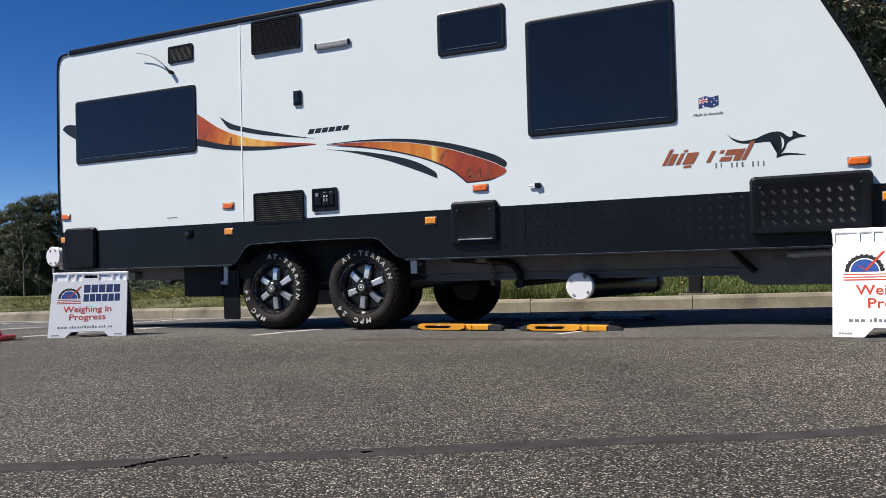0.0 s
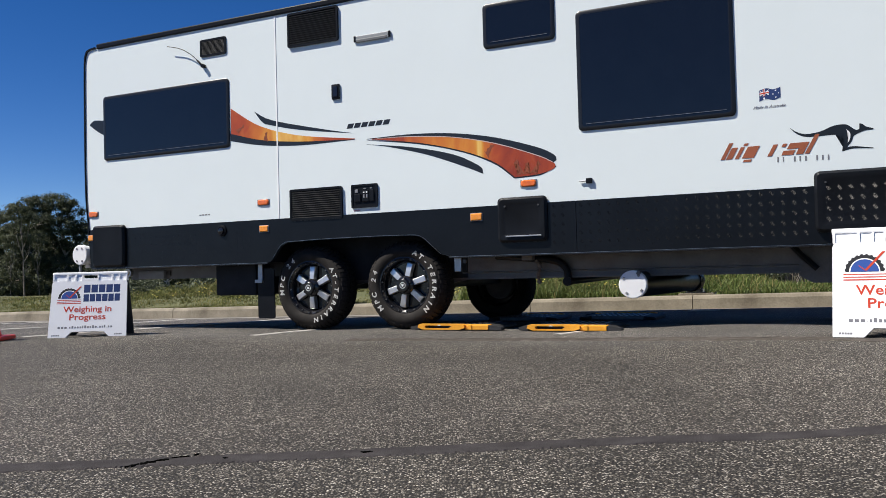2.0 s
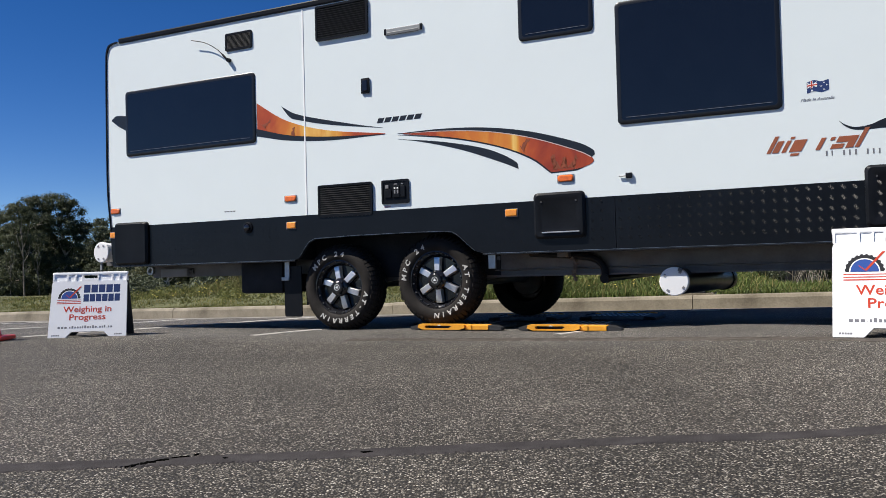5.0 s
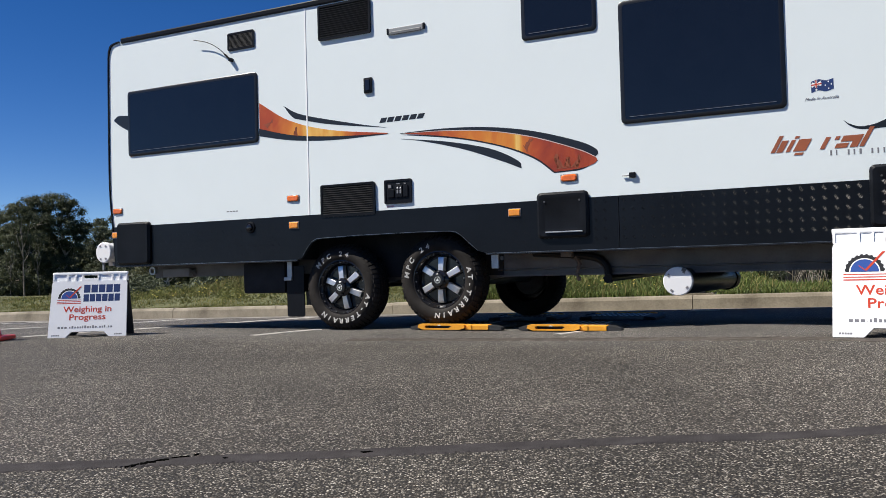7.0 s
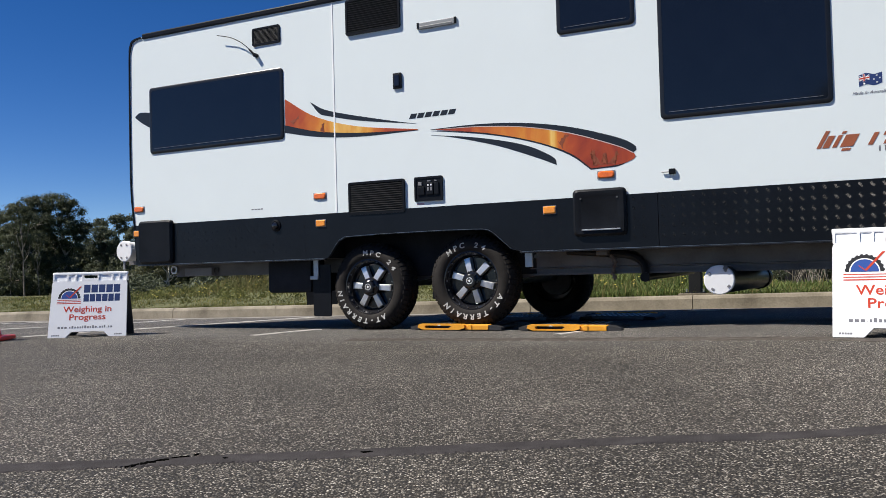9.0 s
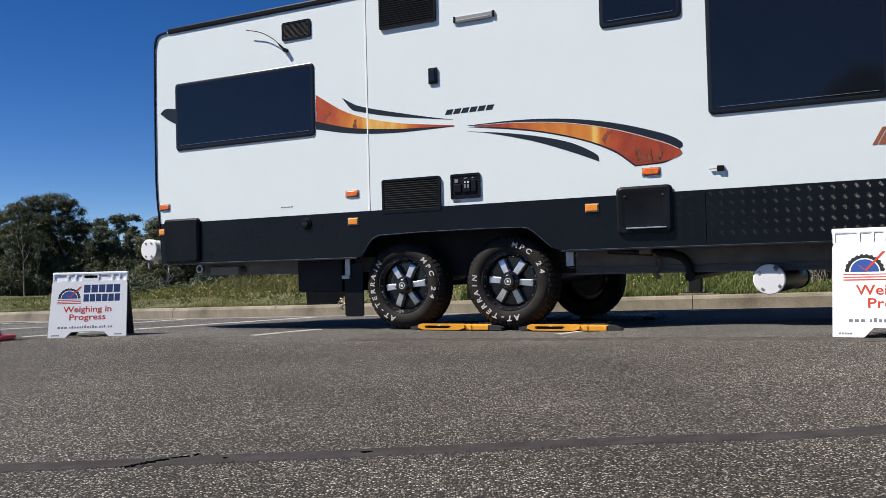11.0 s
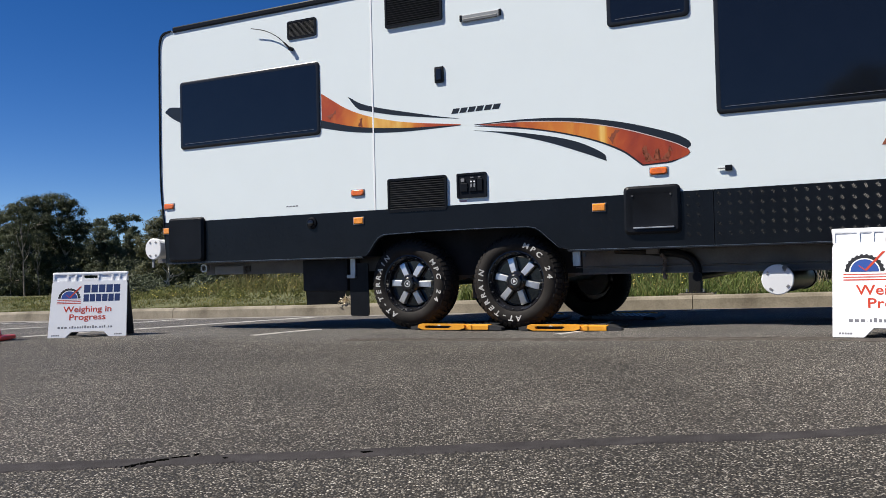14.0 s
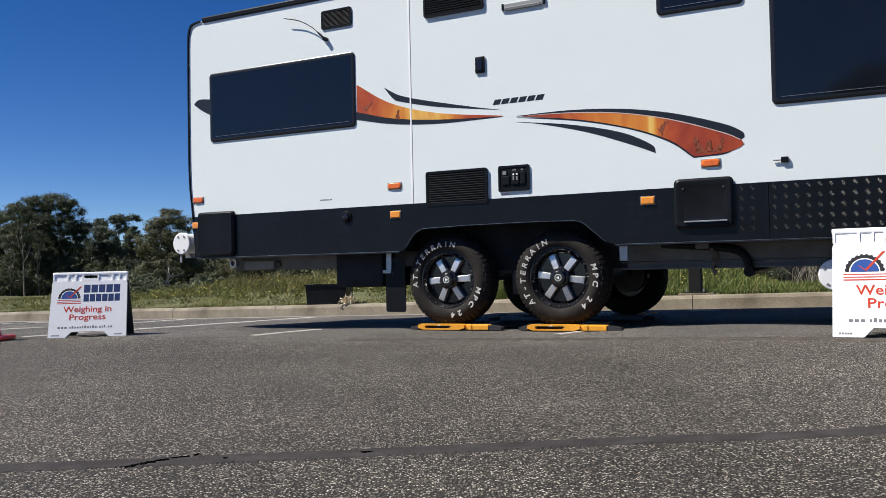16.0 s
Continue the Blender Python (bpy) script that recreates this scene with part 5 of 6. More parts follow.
def build_pad():
    """Portable wheel scale: ribbed deck, rubber ramps at both ends, yellow carrying end."""
    root = new("weigh_pad")
    tagged(root, "yellow and black portable wheel scale on the asphalt", "weigh pad", group="weigh pads")
    L = 0.74
    bm = bmesh.new()
    box(bm, 0.12, L - 0.12, 0.10, 0.52, 0.004, PAD_H - 0.004, 0.004)
    part("deck", bm, PAD_TOP, root, "scuffed blue-grey deck plate")
    bm = bmesh.new()
    for k in range(9):
        x = 0.15 + 0.053 * k
        box(bm, x, x + 0.012, 0.12, 0.50, PAD_H - 0.005, PAD_H)
    part("deck_rib", bm, PAD_BLACK, root)
    for pts in ([(0.0, 0.003), (0.0, 0.022), (0.02, 0.034), (0.115, PAD_H - 0.006), (0.12, 0.003)], [(L, 0.003), (L, 0.022), (L - 0.02, 0.034), (L - 0.115, PAD_H - 0.006), (L - 0.12, 0.003)]):
        bm = prism(bmesh.new(), pts, 0.09, 0.53)
        part("ramp", bm, PAD_BLACK, root, "black rubber ramp")
    bm = bmesh.new()
    prism(bm, [(0.01, 0.004), (0.01, 0.028), (0.086, 0.038), (0.086, 0.004)], 0.015, 0.09)
    part("end_block", bm, PAD_BLACK, root)
    bm = bmesh.new()
    prism(bm, [(0.70, 0.004), (0.70, 0.040), (0.735, 0.041), (L + 0.06, 0.030), (L + 0.07, 0.020), (L + 0.07, 0.004)], 0.02, 0.09)
    part("end_block", bm, PAD_BLACK, root)
    # carrying handle at the near end
    bm = bmesh.new()
    o = [(0.082, 0.022), (0.088, 0.044), (0.108, 0.051), (0.478, 0.051), (0.500, 0.042), (0.500, 0.020), (0.455, 0.006), (0.128, 0.006)]
    i = [(0.150, 0.022), (0.150, 0.034), (0.165, 0.039), (0.37, 0.039), (0.385, 0.034), (0.36, 0.018), (0.35, 0.016), (0.16, 0.016)]
    ring(bm, o, i, 0.0, 0.05)
    part("handle", bm, YELLOW, root, "moulded yellow handle")
    bm = bmesh.new()
    prism(bm, [(0.10, 0.006), (0.10, 0.038), (0.49, 0.038), (0.49, 0.006)], 0.045, 0.098)
    part("handle_back", bm, PAD_BLACK, root)
    bm = bmesh.new()
    box(bm, 0.499, 0.53, 0.02, 0.065, 0.006, 0.038, 0.003)
    box(bm, 0.528, 0.56, 0.008, 0.065, 0.006, 0.046, 0.004)
    box(bm, 0.558, 0.70, 0.014, 0.065, 0.006, 0.044, 0.004)
    box(bm, 0.14, 0.70, 0.066, 0.10, 0.020, PAD_H, 0.003)
    part("side_frame", bm, YELLOW, root, "yellow side frame")
    bm = bmesh.new()
    box(bm, 0.265, 0.290, -0.001, 0.004, 0.038, 0.044, 0.001)
    part("label_plate", bm, WHITE_PLASTIC, root)
    return root


def pad_pose(w, n):
    p = CAR_AT + CAR_U * w + CAR_N * n
    return Matrix.Translation((p.x, p.y, ground_z(p.x, p.y) + 0.002)) @ Matrix.Rotation(HEADING, 4, "Z")


pad = build_pad()
pad.matrix_basis = pad_pose(PAD_START[0] + 0.05, -0.025)
copy_thing(pad, pad_pose(PAD_START[1] + 0.03, -0.025))
for w in PAD_START:
    q = copy_thing(pad, pad_pose(w + 0.70, WIDTH - 0.02) @ Matrix.Rotation(math.pi, 4, "Z"))


# ---- folding signs ----
def build_sign():
    """Two moulded panels hinged at the top, the front one printed."""
    root = new("folding_sign")
    tagged(root, "white plastic A-frame sign announcing weighing in progress", "sign", group="weighing signs")
    W, H, F = 0.646, 0.588, 0.50
    tilt = math.atan2(0.155, H)

    def panel_outline():
        return [(-W / 2, 0.0), (-W / 2 + 0.145, 0.0), (-W / 2 + 0.19, 0.048), (W / 2 - 0.19, 0.048), (W / 2 - 0.145, 0.0), (W / 2, 0.0), (W / 2 - 0.010, F - 0.02), (W / 2 - 0.02, F), (-W / 2 + 0.02, F), (-W / 2 + 0.010, F - 0.02)]
    front = Matrix.Translation((0, 0, 0.002)) @ Matrix.Rotation(-tilt, 4, "X")
    back = Matrix.Translation((0, 0.318, 0.002)) @ Matrix.Rotation(tilt, 4, "X")
    for m, y0, y1 in ((front, 0.0, 0.022), (back, -0.022, 0.0)):
        bm = prism(bmesh.new(), panel_outline(), y0, y1)
        bm.transform(m)
        part("panel", bm, SIGN_WHITE if m is front else SIGN_BACK, root, "white moulded plastic panel" if m is front else "back panel coloured dark for the shade inside the sign")
        # ribbed head above the panel
        bm = bmesh.new()
        w2 = W / 2 - 0.012
        box(bm, -w2 - 0.004, w2 + 0.004, y0, y1 + 0.004, F + 0.052, F + 0.080, 0.008)
        for xa, xb in ((-w2, -w2 + 0.012), (-w2 + 0.118, -w2 + 0.130), (-w2 + 0.185, -w2 + 0.195), (-w2 + 0.24, -w2 + 0.25), (w2 - 0.25, w2 - 0.24), (w2 - 0.13, w2 - 0.118), (w2 - 0.07, w2 - 0.06), (w2 - 0.012, w2)):
            box(bm, xa, xb, y0, y1, F - 0.002, F + 0.054)
        box(bm, -w2 + 0.006, -w2 + 0.246, y0 + 0.007, y0 + 0.015, F - 0.002, F + 0.054)
        box(bm, w2 - 0.246, w2 - 0.006, y0 + 0.007, y0 + 0.015, F - 0.002, F + 0.054)
        box(bm, -w2 + 0.246, w2 - 0.246, y0, y1, F - 0.002, F + 0.022)
        bm.transform(m)
        part("head", bm, SIGN_WHITE, root, "ribbed white handle head")
    for x in (-W / 2 + 0.05, W / 2 - 0.05):
        bm = bmesh.new()
        box(bm, x - 0.008, x + 0.008, 0.10, 0.245, 0.27, 0.283)
        part("stay", bm, GREY_PLASTIC, root)
    face = []

    def printed(name, bm, mat, label="", lift=0.0):
        bm.transform(front @ Matrix.Translation((0, -0.0005 - lift * 0.4, 0)))
        face.append(part(name, bm, mat, root, label))

    def fx(a):
        return -W / 2 + 0.012 + a * (W - 0.024)

    def fz(b):
        return F * (1 - b)
    # tyre emblem
    cx, cz, r = fx(0.235), fz(0.315), 0.094
    pts = []
    for k in range(25):
        a = math.pi * k / 24
        rr = r if k % 2 else r * 0.95
        pts += [(cx + rr * math.cos(a - 0.045), cz + rr * math.sin(a - 0.045) if a > 0.05 else cz), (cx + rr * math.cos(a + 0.045), cz + rr * math.sin(a + 0.045) if a < 3.09 else cz)]
    printed("emblem_tyre", prism(bmesh.new(), pts, 0, 0.0008), PRINT_BLACK)
    half = lambda q: [(cx + q * math.cos(math.pi * k / 20), cz + q * math.sin(math.pi * k / 20)) for k in range(21)]
    printed("emblem_ring", prism(bmesh.new(), half(0.072), 0, 0.0008), SIGN_WHITE, lift=0.0008)
    printed("emblem_dial", prism(bmesh.new(), half(0.066), 0, 0.0008), BLUE, lift=0.0016)
    printed("emblem_tick", prism(bmesh.new(), [(cx + 0.002, cz + 0.004), (cx + 0.012, cz + 0.006), (cx + 0.098, cz + 0.106), (cx + 0.084, cz + 0.106), (cx + 0.006, cz + 0.016)], 0, 0.0008), RED, lift=0.0024)
    printed("emblem_tick", prism(bmesh.new(), [(cx + 0.002, cz + 0.006), (cx + 0.005, cz + 0.010), (cx - 0.026, cz + 0.034), (cx - 0.028, cz + 0.031)], 0, 0.0008), RED, lift=0.0024)
    for k, h in enumerate((0.005, 0.006, 0.007)):
        z = cz - 0.014 - 0.0145 * k
        printed("emblem_stripe", prism(bmesh.new(), [(cx - 0.1, z - h / 2), (cx + 0.1, z - h / 2), (cx + 0.1, z + h / 2), (cx - 0.1, z + h / 2)], 0, 0.0008), RED)
    # navy bars where the firm's lettering stands
    for n, za, zb in ((5, 0.215, 0.075), (6, 0.375, 0.245)):
        x0, x1 = fx(0.425), fx(0.925)
        step = (x1 - x0) / n
        for k in range(n):
            a = x0 + step * k
            b = a + step * 0.86
            printed("letter_bar", prism(bmesh.new(), [(a, fz(za)), (b, fz(za)), (b, fz(zb)), (a, fz(zb))], 0, 0.0008), NAVY)
    for words, size, z, wd in (("Weighing in", 0.074, 0.513, 0.400), ("Progress", 0.074, 0.652, 0.300)):
        bm = text_bm(words, size, bold=0.0010)
        xs = [v.co.x for v in bm.verts]
        bm.transform(Matrix.Translation((fx(0.49), 0, fz(z))) @ Matrix.Diagonal((wd / (max(xs) - min(xs)), 1, 1, 1)))
        printed("lettering", bm, RED, "red bold lettering")
    rng = random.Random(4)
    x = fx(0.105)
    for k in range(22):
        w = 0.019 if k < 3 else rng.uniform(0.009, 0.015)
        h = 0.004 if k in (3, 15, 19) else (0.016 if rng.random() < 0.7 else 0.023)
        w = 0.004 if h == 0.004 else w
        printed("letter_bar", prism(bmesh.new(), [(x, fz(0.845)), (x + w, fz(0.845)), (x + w, fz(0.845) + h), (x, fz(0.845) + h)], 0, 0.0008), PRINT_GREY)
        x += w + 0.0088
    for x0 in (-W / 2 + 0.03, W / 2 - 0.10):
        for k in range(5):
            printed("letter_bar", prism(bmesh.new(), [(x0 + k * 0.013, 0.014), (x0 + 0.010 + k * 0.013, 0.014), (x0 + 0.010 + k * 0.013, 0.024), (x0 + k * 0.013, 0.024)], 0, 0.0008), GREY_PLASTIC)
    return root


sign = build_sign()
sign.matrix_basis = Matrix.Translation((-3.088, 7.210, 0.0)) @ Matrix.Rotation(radians(8), 4, "Z")
sx, sy = 2.112 + 0.340 * math.cos(radians(-27)), 4.56 + 0.340 * math.sin(radians(-27))
copy_thing(sign, Matrix.Translation((sx, sy, ground_z(sx, sy))) @ Matrix.Rotation(radians(-27), 4, "Z") @ Matrix.Scale(1.06, 4))


# ---- traffic cone, post, litter ----
def build_cone():
    root = new("traffic_cone")
    tagged(root, "red plastic traffic cone on the asphalt", "traffic cone")
    bm = bmesh.new()
    box(bm, -0.18, 0.18, -0.18, 0.18, 0.0, 0.035, 0.012)
    part("base", bm, CONE_RED, root)
    bm = bmesh.new()
    lathe(bm, [(0.135, 0.03), (0.125, 0.05), (0.03, 0.45), (0.028, 0.455), (0.02, 0.455), (0.11, 0.04)], 32, close=True)
    bm.transform(Matrix.Rotation(radians(90), 4, "X"))
    part("body", bm, CONE_RED, root, smooth=True)
    root.matrix_basis = pose(-3.885, 7.06, 0.002, 0, 0, 4)


def build_post():
    root = new("steel_post")
    tagged(root, "charcoal square steel post on a concrete footing behind the kerb", "post")
    bm = bmesh.new()
    box(bm, -0.07, 0.07, -0.07, 0.07, 0.0, 2.4, 0.008)
    part("shaft", bm, POST, root)
    bm = bmesh.new()
    box(bm, -0.11, 0.12, -0.10, 0.10, -0.01, 0.012, 0.003)
    part("base_plate", bm, POST, root)
    bm = bmesh.new()
    prism(bm, [(-0.26, -0.10), (-0.17, 0.0), (0.20, 0.0), (0.33, -0.10)], -0.16, 0.22)
    part("footing", bm, CONCRETE, root, "concrete footing")
    for x, y in ((0.098, -0.075), (-0.092, -0.075)):
        bm = bmesh.new()
        tube(bm, (x, y, 0.0), (x, y, 0.05), 0.010, seg=8)
        part("bolt", bm, STEEL_GREY, root)
    p = kerb_point(11.86, 0.27)
    root.matrix_basis = Matrix.Translation((p.x, p.y, kerb_z(11.86) + 0.180)) @ Matrix.Rotation(math.atan2(KERB_U.y, KERB_U.x), 4, "Z")


def build_litter():
    rng = random.Random(8)
    bm = bmesh.new()
    for _ in range(70):
        m = Matrix.Translation((rng.gauss(0, 0.030), rng.gauss(0.02, 0.02), abs(rng.gauss(0.03, 0.028)))) @ Euler([rng.uniform(0, 6) for _ in range(3)]).to_matrix().to_4x4()
        q = [bm.verts.new(m @ Vector(v)) for v in ((-0.026, 0, 0), (0, -0.013, 0.006), (0.026, 0, 0), (0, 0.013, 0.005))]
        bm.faces.new(q)
    ob = part("dry_leaves", bm, material("dead_leaves", (0.62, 0.54, 0.40), 0.8, vary=0.3, scale=20))
    p = kerb_point(7.20, 0.05)
    ob.matrix_basis = Matrix.Translation((p.x, p.y, kerb_z(7.20) + 0.162)) @ Matrix.Scale(1.35, 4)
    tagged(ob, "clump of pale dead leaves lying on the kerb", "leaves")
    # low pale building far behind the grass
    b = new("shed")
    tagged(b, "low pale building far beyond the grass", "building")
    bm = bmesh.new()
    box(bm, 13.3, 14.35, 36.0, 40.0, -0.8, 2.1)
    part("wall", bm, PALE_WALL, b)
    bm = bmesh.new()
    prism(bm, [(13.1, 2.1), (14.55, 2.1), (14.4, 2.2), (13.2, 2.2)], 35.8, 40.2)
    part("roof", bm, POST, b)
    # board wall for the building's shaded side, the shade put in its colour
    b = new("fence")
    tagged(b, "board wall coloured dark as the pale building's shaded side", "fence")
    shade_tone = material("shaded_wall_tone", (0.035, 0.031, 0.030), 0.85, vary=0.35, scale=4, bump=0.4, bump_scale=40)
    for k in range(34):
        bm = bmesh.new()
        x = 14.0 + 0.155 * k
        box(bm, x, x + 0.147, 35.55 + 0.008 * (k % 2), 35.575 + 0.008 * (k % 2), -0.85, 1.15 + 0.012 * (k * 7 % 5))
        part("wall_board", bm, shade_tone, b)
    for z in (-0.2, 0.8):
        bm = bmesh.new()
        box(bm, 14.0, 19.27, 35.583, 35.63, z, z + 0.09)
        part("rail", bm, shade_tone, b)


DRY_TWIG = material("dry_twig", (0.19, 0.165, 0.135), 0.85, vary=0.3, scale=9)


def build_bare_shrubs():
    """Dry twiggy shrubs standing in the grass: forked stems fanning out of one foot."""
    for n, (u, v, s) in enumerate(((12.72, 3.0, 1.0), (13.0, 3.5, 1.15), (12.85, 4.4, 1.2), (13.2, 3.2, 1.0))):
        rng = random.Random(70 + n)
        bm = bmesh.new()
        for k in range(8):
            a, lean = rng.uniform(0, 6.28), rng.uniform(0.1, 0.75)
            side = Vector((math.cos(a), math.sin(a), 0))
            p, d = side * rng.uniform(0.01, 0.12), (side * lean + Vector((0, 0, 1))).normalized()
            pts, turns = [p.copy()], side.cross(Vector((0, 0, 1)))
            for _ in range(5):
                d = (d + turns * rng.gauss(0, 0.14) + side * rng.gauss(0, 0.12)).normalized()
                p = p + d * rng.uniform(0.09, 0.15) * s
                pts.append(p.copy())
            hose(bm, pts, [0.0065 - 0.001 * i for i in range(6)], 5)
            for i in (2, 3, 4):
                e = (d + Vector((rng.gauss(0, 0.5), rng.gauss(0, 0.5), 0.2))).normalized()
                tube(bm, pts[i], pts[i] + e * rng.uniform(0.12, 0.26) * s, 0.0028, 0.0012, 4)
        ob = part("bare_shrub", bm, DRY_TWIG, None, smooth=True)
        q = kerb_point(u, v)
        ob.matrix_basis = Matrix.Translation((q.x, q.y, verge_z(u, v) - 0.03))
        tagged(ob, "leafless dry grey shrub of thin forked twigs in the grass", "shrub", group="bare shrubs in the grass")


def build_crate():
    root = new("plastic_crate")
    tagged(root, "open black plastic crate standing on the grass edge", "crate")
    bm = bmesh.new()
    w, d, h = 0.30, 0.20, 0.285
    ring(bm, [(-w * 0.93, 0), (w * 0.93, 0), (w, h), (-w, h)], [(-w * 0.90, 0.02), (w * 0.90, 0.02), (w * 0.95, h - 0.004), (-w * 0.95, h - 0.004)], -d, d)
    for y in (-d, d - 0.012):
        prism(bm, [(-w * 0.93, 0), (w * 0.93, 0), (w, h), (-w, h)], y, y + 0.012)
    part("tub", bm, BLACK, root)
    bm = bmesh.new()
    ring(bm, [(-w - 0.015, -d - 0.015), (w + 0.015, -d - 0.015), (w + 0.015, d + 0.015), (-w - 0.015, d + 0.015)], [(-w + 0.01, -d + 0.012), (w - 0.01, -d + 0.012), (w - 0.01, d - 0.012), (-w + 0.01, d - 0.012)], 0, 0.018)
    bm.transform(Matrix.Translation((0, 0, h)) @ Matrix.Rotation(radians(90), 4, "X"))
    part("rim", bm, BLACK, root)
    p = kerb_point(6.66, 0.42)
    root.matrix_basis = Matrix.Translation((p.x, p.y, verge_z(6.66, 0.42) - 0.004)) @ Matrix.Rotation(math.atan2(KERB_U.y, KERB_U.x) + 0.3, 4, "Z")


build_cone()
build_bare_shrubs()
build_crate()
build_post()
build_litter()
build_grass()


# ---- trees ----
def gum(seed, lobes, bark, leafmat, trunk_r, label, leaf=0.10, clump=0.36, thick=125, slim=0.26, name="tree", hang=0.3, fork=0.45):
    """A gum tree: a bent trunk, a limb into each lobe (x, y, z, width, height) of its crown, and clumps of leaves on twigs round the lobe."""
    rng = random.Random(seed)
    root = new(name)
    tagged(root, label, "tree" if name == "tree" else "shrub")
    bm = bmesh.new()
    top = max(l[2] for l in lobes)
    low = min(l[2] for l in lobes)
    trunk = glide([(0, 0, -0.3), (rng.uniform(-0.1, 0.1), 0, top * 0.2), (rng.uniform(-0.2, 0.2), rng.uniform(-0.2, 0.2), top * fork), (lobes[0][0] * 0.7, lobes[0][1] * 0.7, top * 0.9)], 5)
    for k, (p, q) in enumerate(zip(trunk, trunk[1:])):
        tube(bm, p, q, trunk_r * (1 - 0.055 * k), trunk_r * (1 - 0.055 * (k + 1)), seg=7, cap=False)
    verts, faces = [], []
    for x, y, z, rx, rz in lobes:
        start = min(trunk, key=lambda p: abs(p[2] - max(top * 0.12, z * 0.62)))
        s0 = Vector(start)
        mid = s0.lerp(Vector((x, y, z)), 0.5) + Vector((rng.uniform(-0.2, 0.2), rng.uniform(-0.2, 0.2), -0.1))
        line = glide([start, tuple(mid), (x, y, z)], 4)
        for k, (p, q) in enumerate(zip(line, line[1:])):
            tube(bm, p, q, trunk_r * (0.5 - 0.045 * k), trunk_r * (0.5 - 0.045 * (k + 1)), seg=5, cap=False)
        count = max(7, int(5.2 * rx * (rx + rz) / (clump * clump)))
        for _ in range(count):
            a, e = rng.uniform(0, 6.283), math.asin(rng.uniform(-0.75, 1.0))
            reach = rng.uniform(0.35, 1.0) ** 0.6
            c = Vector((x + rx * reach * math.cos(a) * math.cos(e), y + rx * reach * math.sin(a) * math.cos(e), z + rz * reach * math.sin(e)))
            if rng.random() < 0.35:
                tube(bm, Vector((x, y, z)).lerp(c, 0.1), c, trunk_r * 0.16, trunk_r * 0.06, seg=4, cap=False)
            r = clump * rng.uniform(0.55, 1.25)
            for _ in range(int(thick * rng.uniform(0.6, 1.3) * (r / clump) ** 2)):
                d = Vector((rng.gauss(0, 1), rng.gauss(0, 1), rng.gauss(0, 1))).normalized()
                o = c + Vector((d.x, d.y, d.z * 0.62)) * r * rng.uniform(0.3, 1.05)
                n = (d + Vector((rng.gauss(0, 0.35), rng.gauss(0, 0.35), rng.gauss(0.25, 0.35)))).normalized()
                u = n.cross(Vector((rng.gauss(0, 1), rng.gauss(0, 1), rng.gauss(0, 0.6)))).normalized()
                u = (u + Vector((0, 0, -hang))).normalized() * leaf * rng.uniform(0.6, 1.3)
                w = u.cross(n).normalized() * u.length * slim
                i = len(verts)
                verts += [tuple(o - u * 0.5), tuple(o + w), tuple(o + u * 0.5), tuple(o - w)]
                faces.append((i, i + 1, i + 2, i + 3))
    part("trunk", bm, bark, root, smooth=True, angle=60)
    me = bpy.data.meshes.new("crown")
    me.from_pydata(verts, [], faces)
    me.materials.append(leafmat)
    ob = new("crown", me)
    ob.parent = root
    return root


def plant(first, rows):
    for k, (x, y, z, s, turn) in enumerate(rows):
        m = Matrix.Translation((x, y, z)) @ Matrix.Rotation(radians(turn), 4, "Z") @ Matrix.Scale(s, 4)
        if k == 0:
            first.matrix_basis = m
        else:
            o = copy_thing(first, Matrix.Identity(4))
            o.matrix_basis = m


gum_a = gum(21, [(0.46, 0.49, 4.96, 0.82, 0.67), (-0.52, 0.05, 4.68, 0.61, 0.55), (-0.27, -0.22, 3.57, 0.73, 0.73), (0.81, -0.42, 3.91, 0.79, 0.79), (-0.88, -0.06, 3.19, 0.49, 0.61), (0.24, -0.03, 2.4, 0.79, 0.79), (-0.6, -0.45, 1.66, 0.61, 0.73)],
            BARK_PALE, LEAF, 0.11, "dark green gum tree with dense clumped crown")
gum_b = gum(35, [(-0.37, -0.12, 5.14, 0.68, 0.62), (0.37, 0.14, 4.74, 0.68, 0.62), (0.8, 0.45, 3.92, 0.5, 0.68), (-0.08, -0.42, 3.82, 0.81, 0.81), (0.53, 0.28, 2.8, 0.75, 0.81), (-0.59, 0.33, 2.71, 0.75, 0.87), (0.01, -0.45, 1.51, 0.87, 0.81)],
            BARK, LEAF, 0.11, "dark green gum tree with tall spreading crown")
gum_c = gum(48, [(-0.24, 0.38, 4.39, 0.44, 0.3), (-0.69, -0.44, 3.92, 0.41, 0.41), (0.05, -0.38, 3.77, 0.47, 0.41), (0.84, 0.29, 4.53, 0.51, 0.27), (1.07, 0.48, 4.01, 0.41, 0.34), (0.48, -0.23, 3.28, 0.68, 0.61), (-0.54, 0.37, 2.84, 0.68, 0.68), (0.81, -0.04, 2.39, 0.74, 0.74), (-0.12, 0.14, 1.54, 0.81, 0.81)],
            BARK, LEAF_GREY, 0.09, "grey-green gum tree with several small crowns", clump=0.28, thick=90)
gum_e = gum(91, [(0.28, 0.13, 4.71, 0.46, 0.21), (0.02, 0.38, 3.94, 0.46, 0.28), (0.4, -0.24, 3.36, 0.56, 0.49), (-0.04, -0.19, 2.49, 0.7, 0.63), (0.22, 0.44, 1.36, 0.77, 0.77)],
            BARK, LEAF_GREY, 0.06, "slender gum tree with a flat umbrella top", clump=0.24, thick=80)
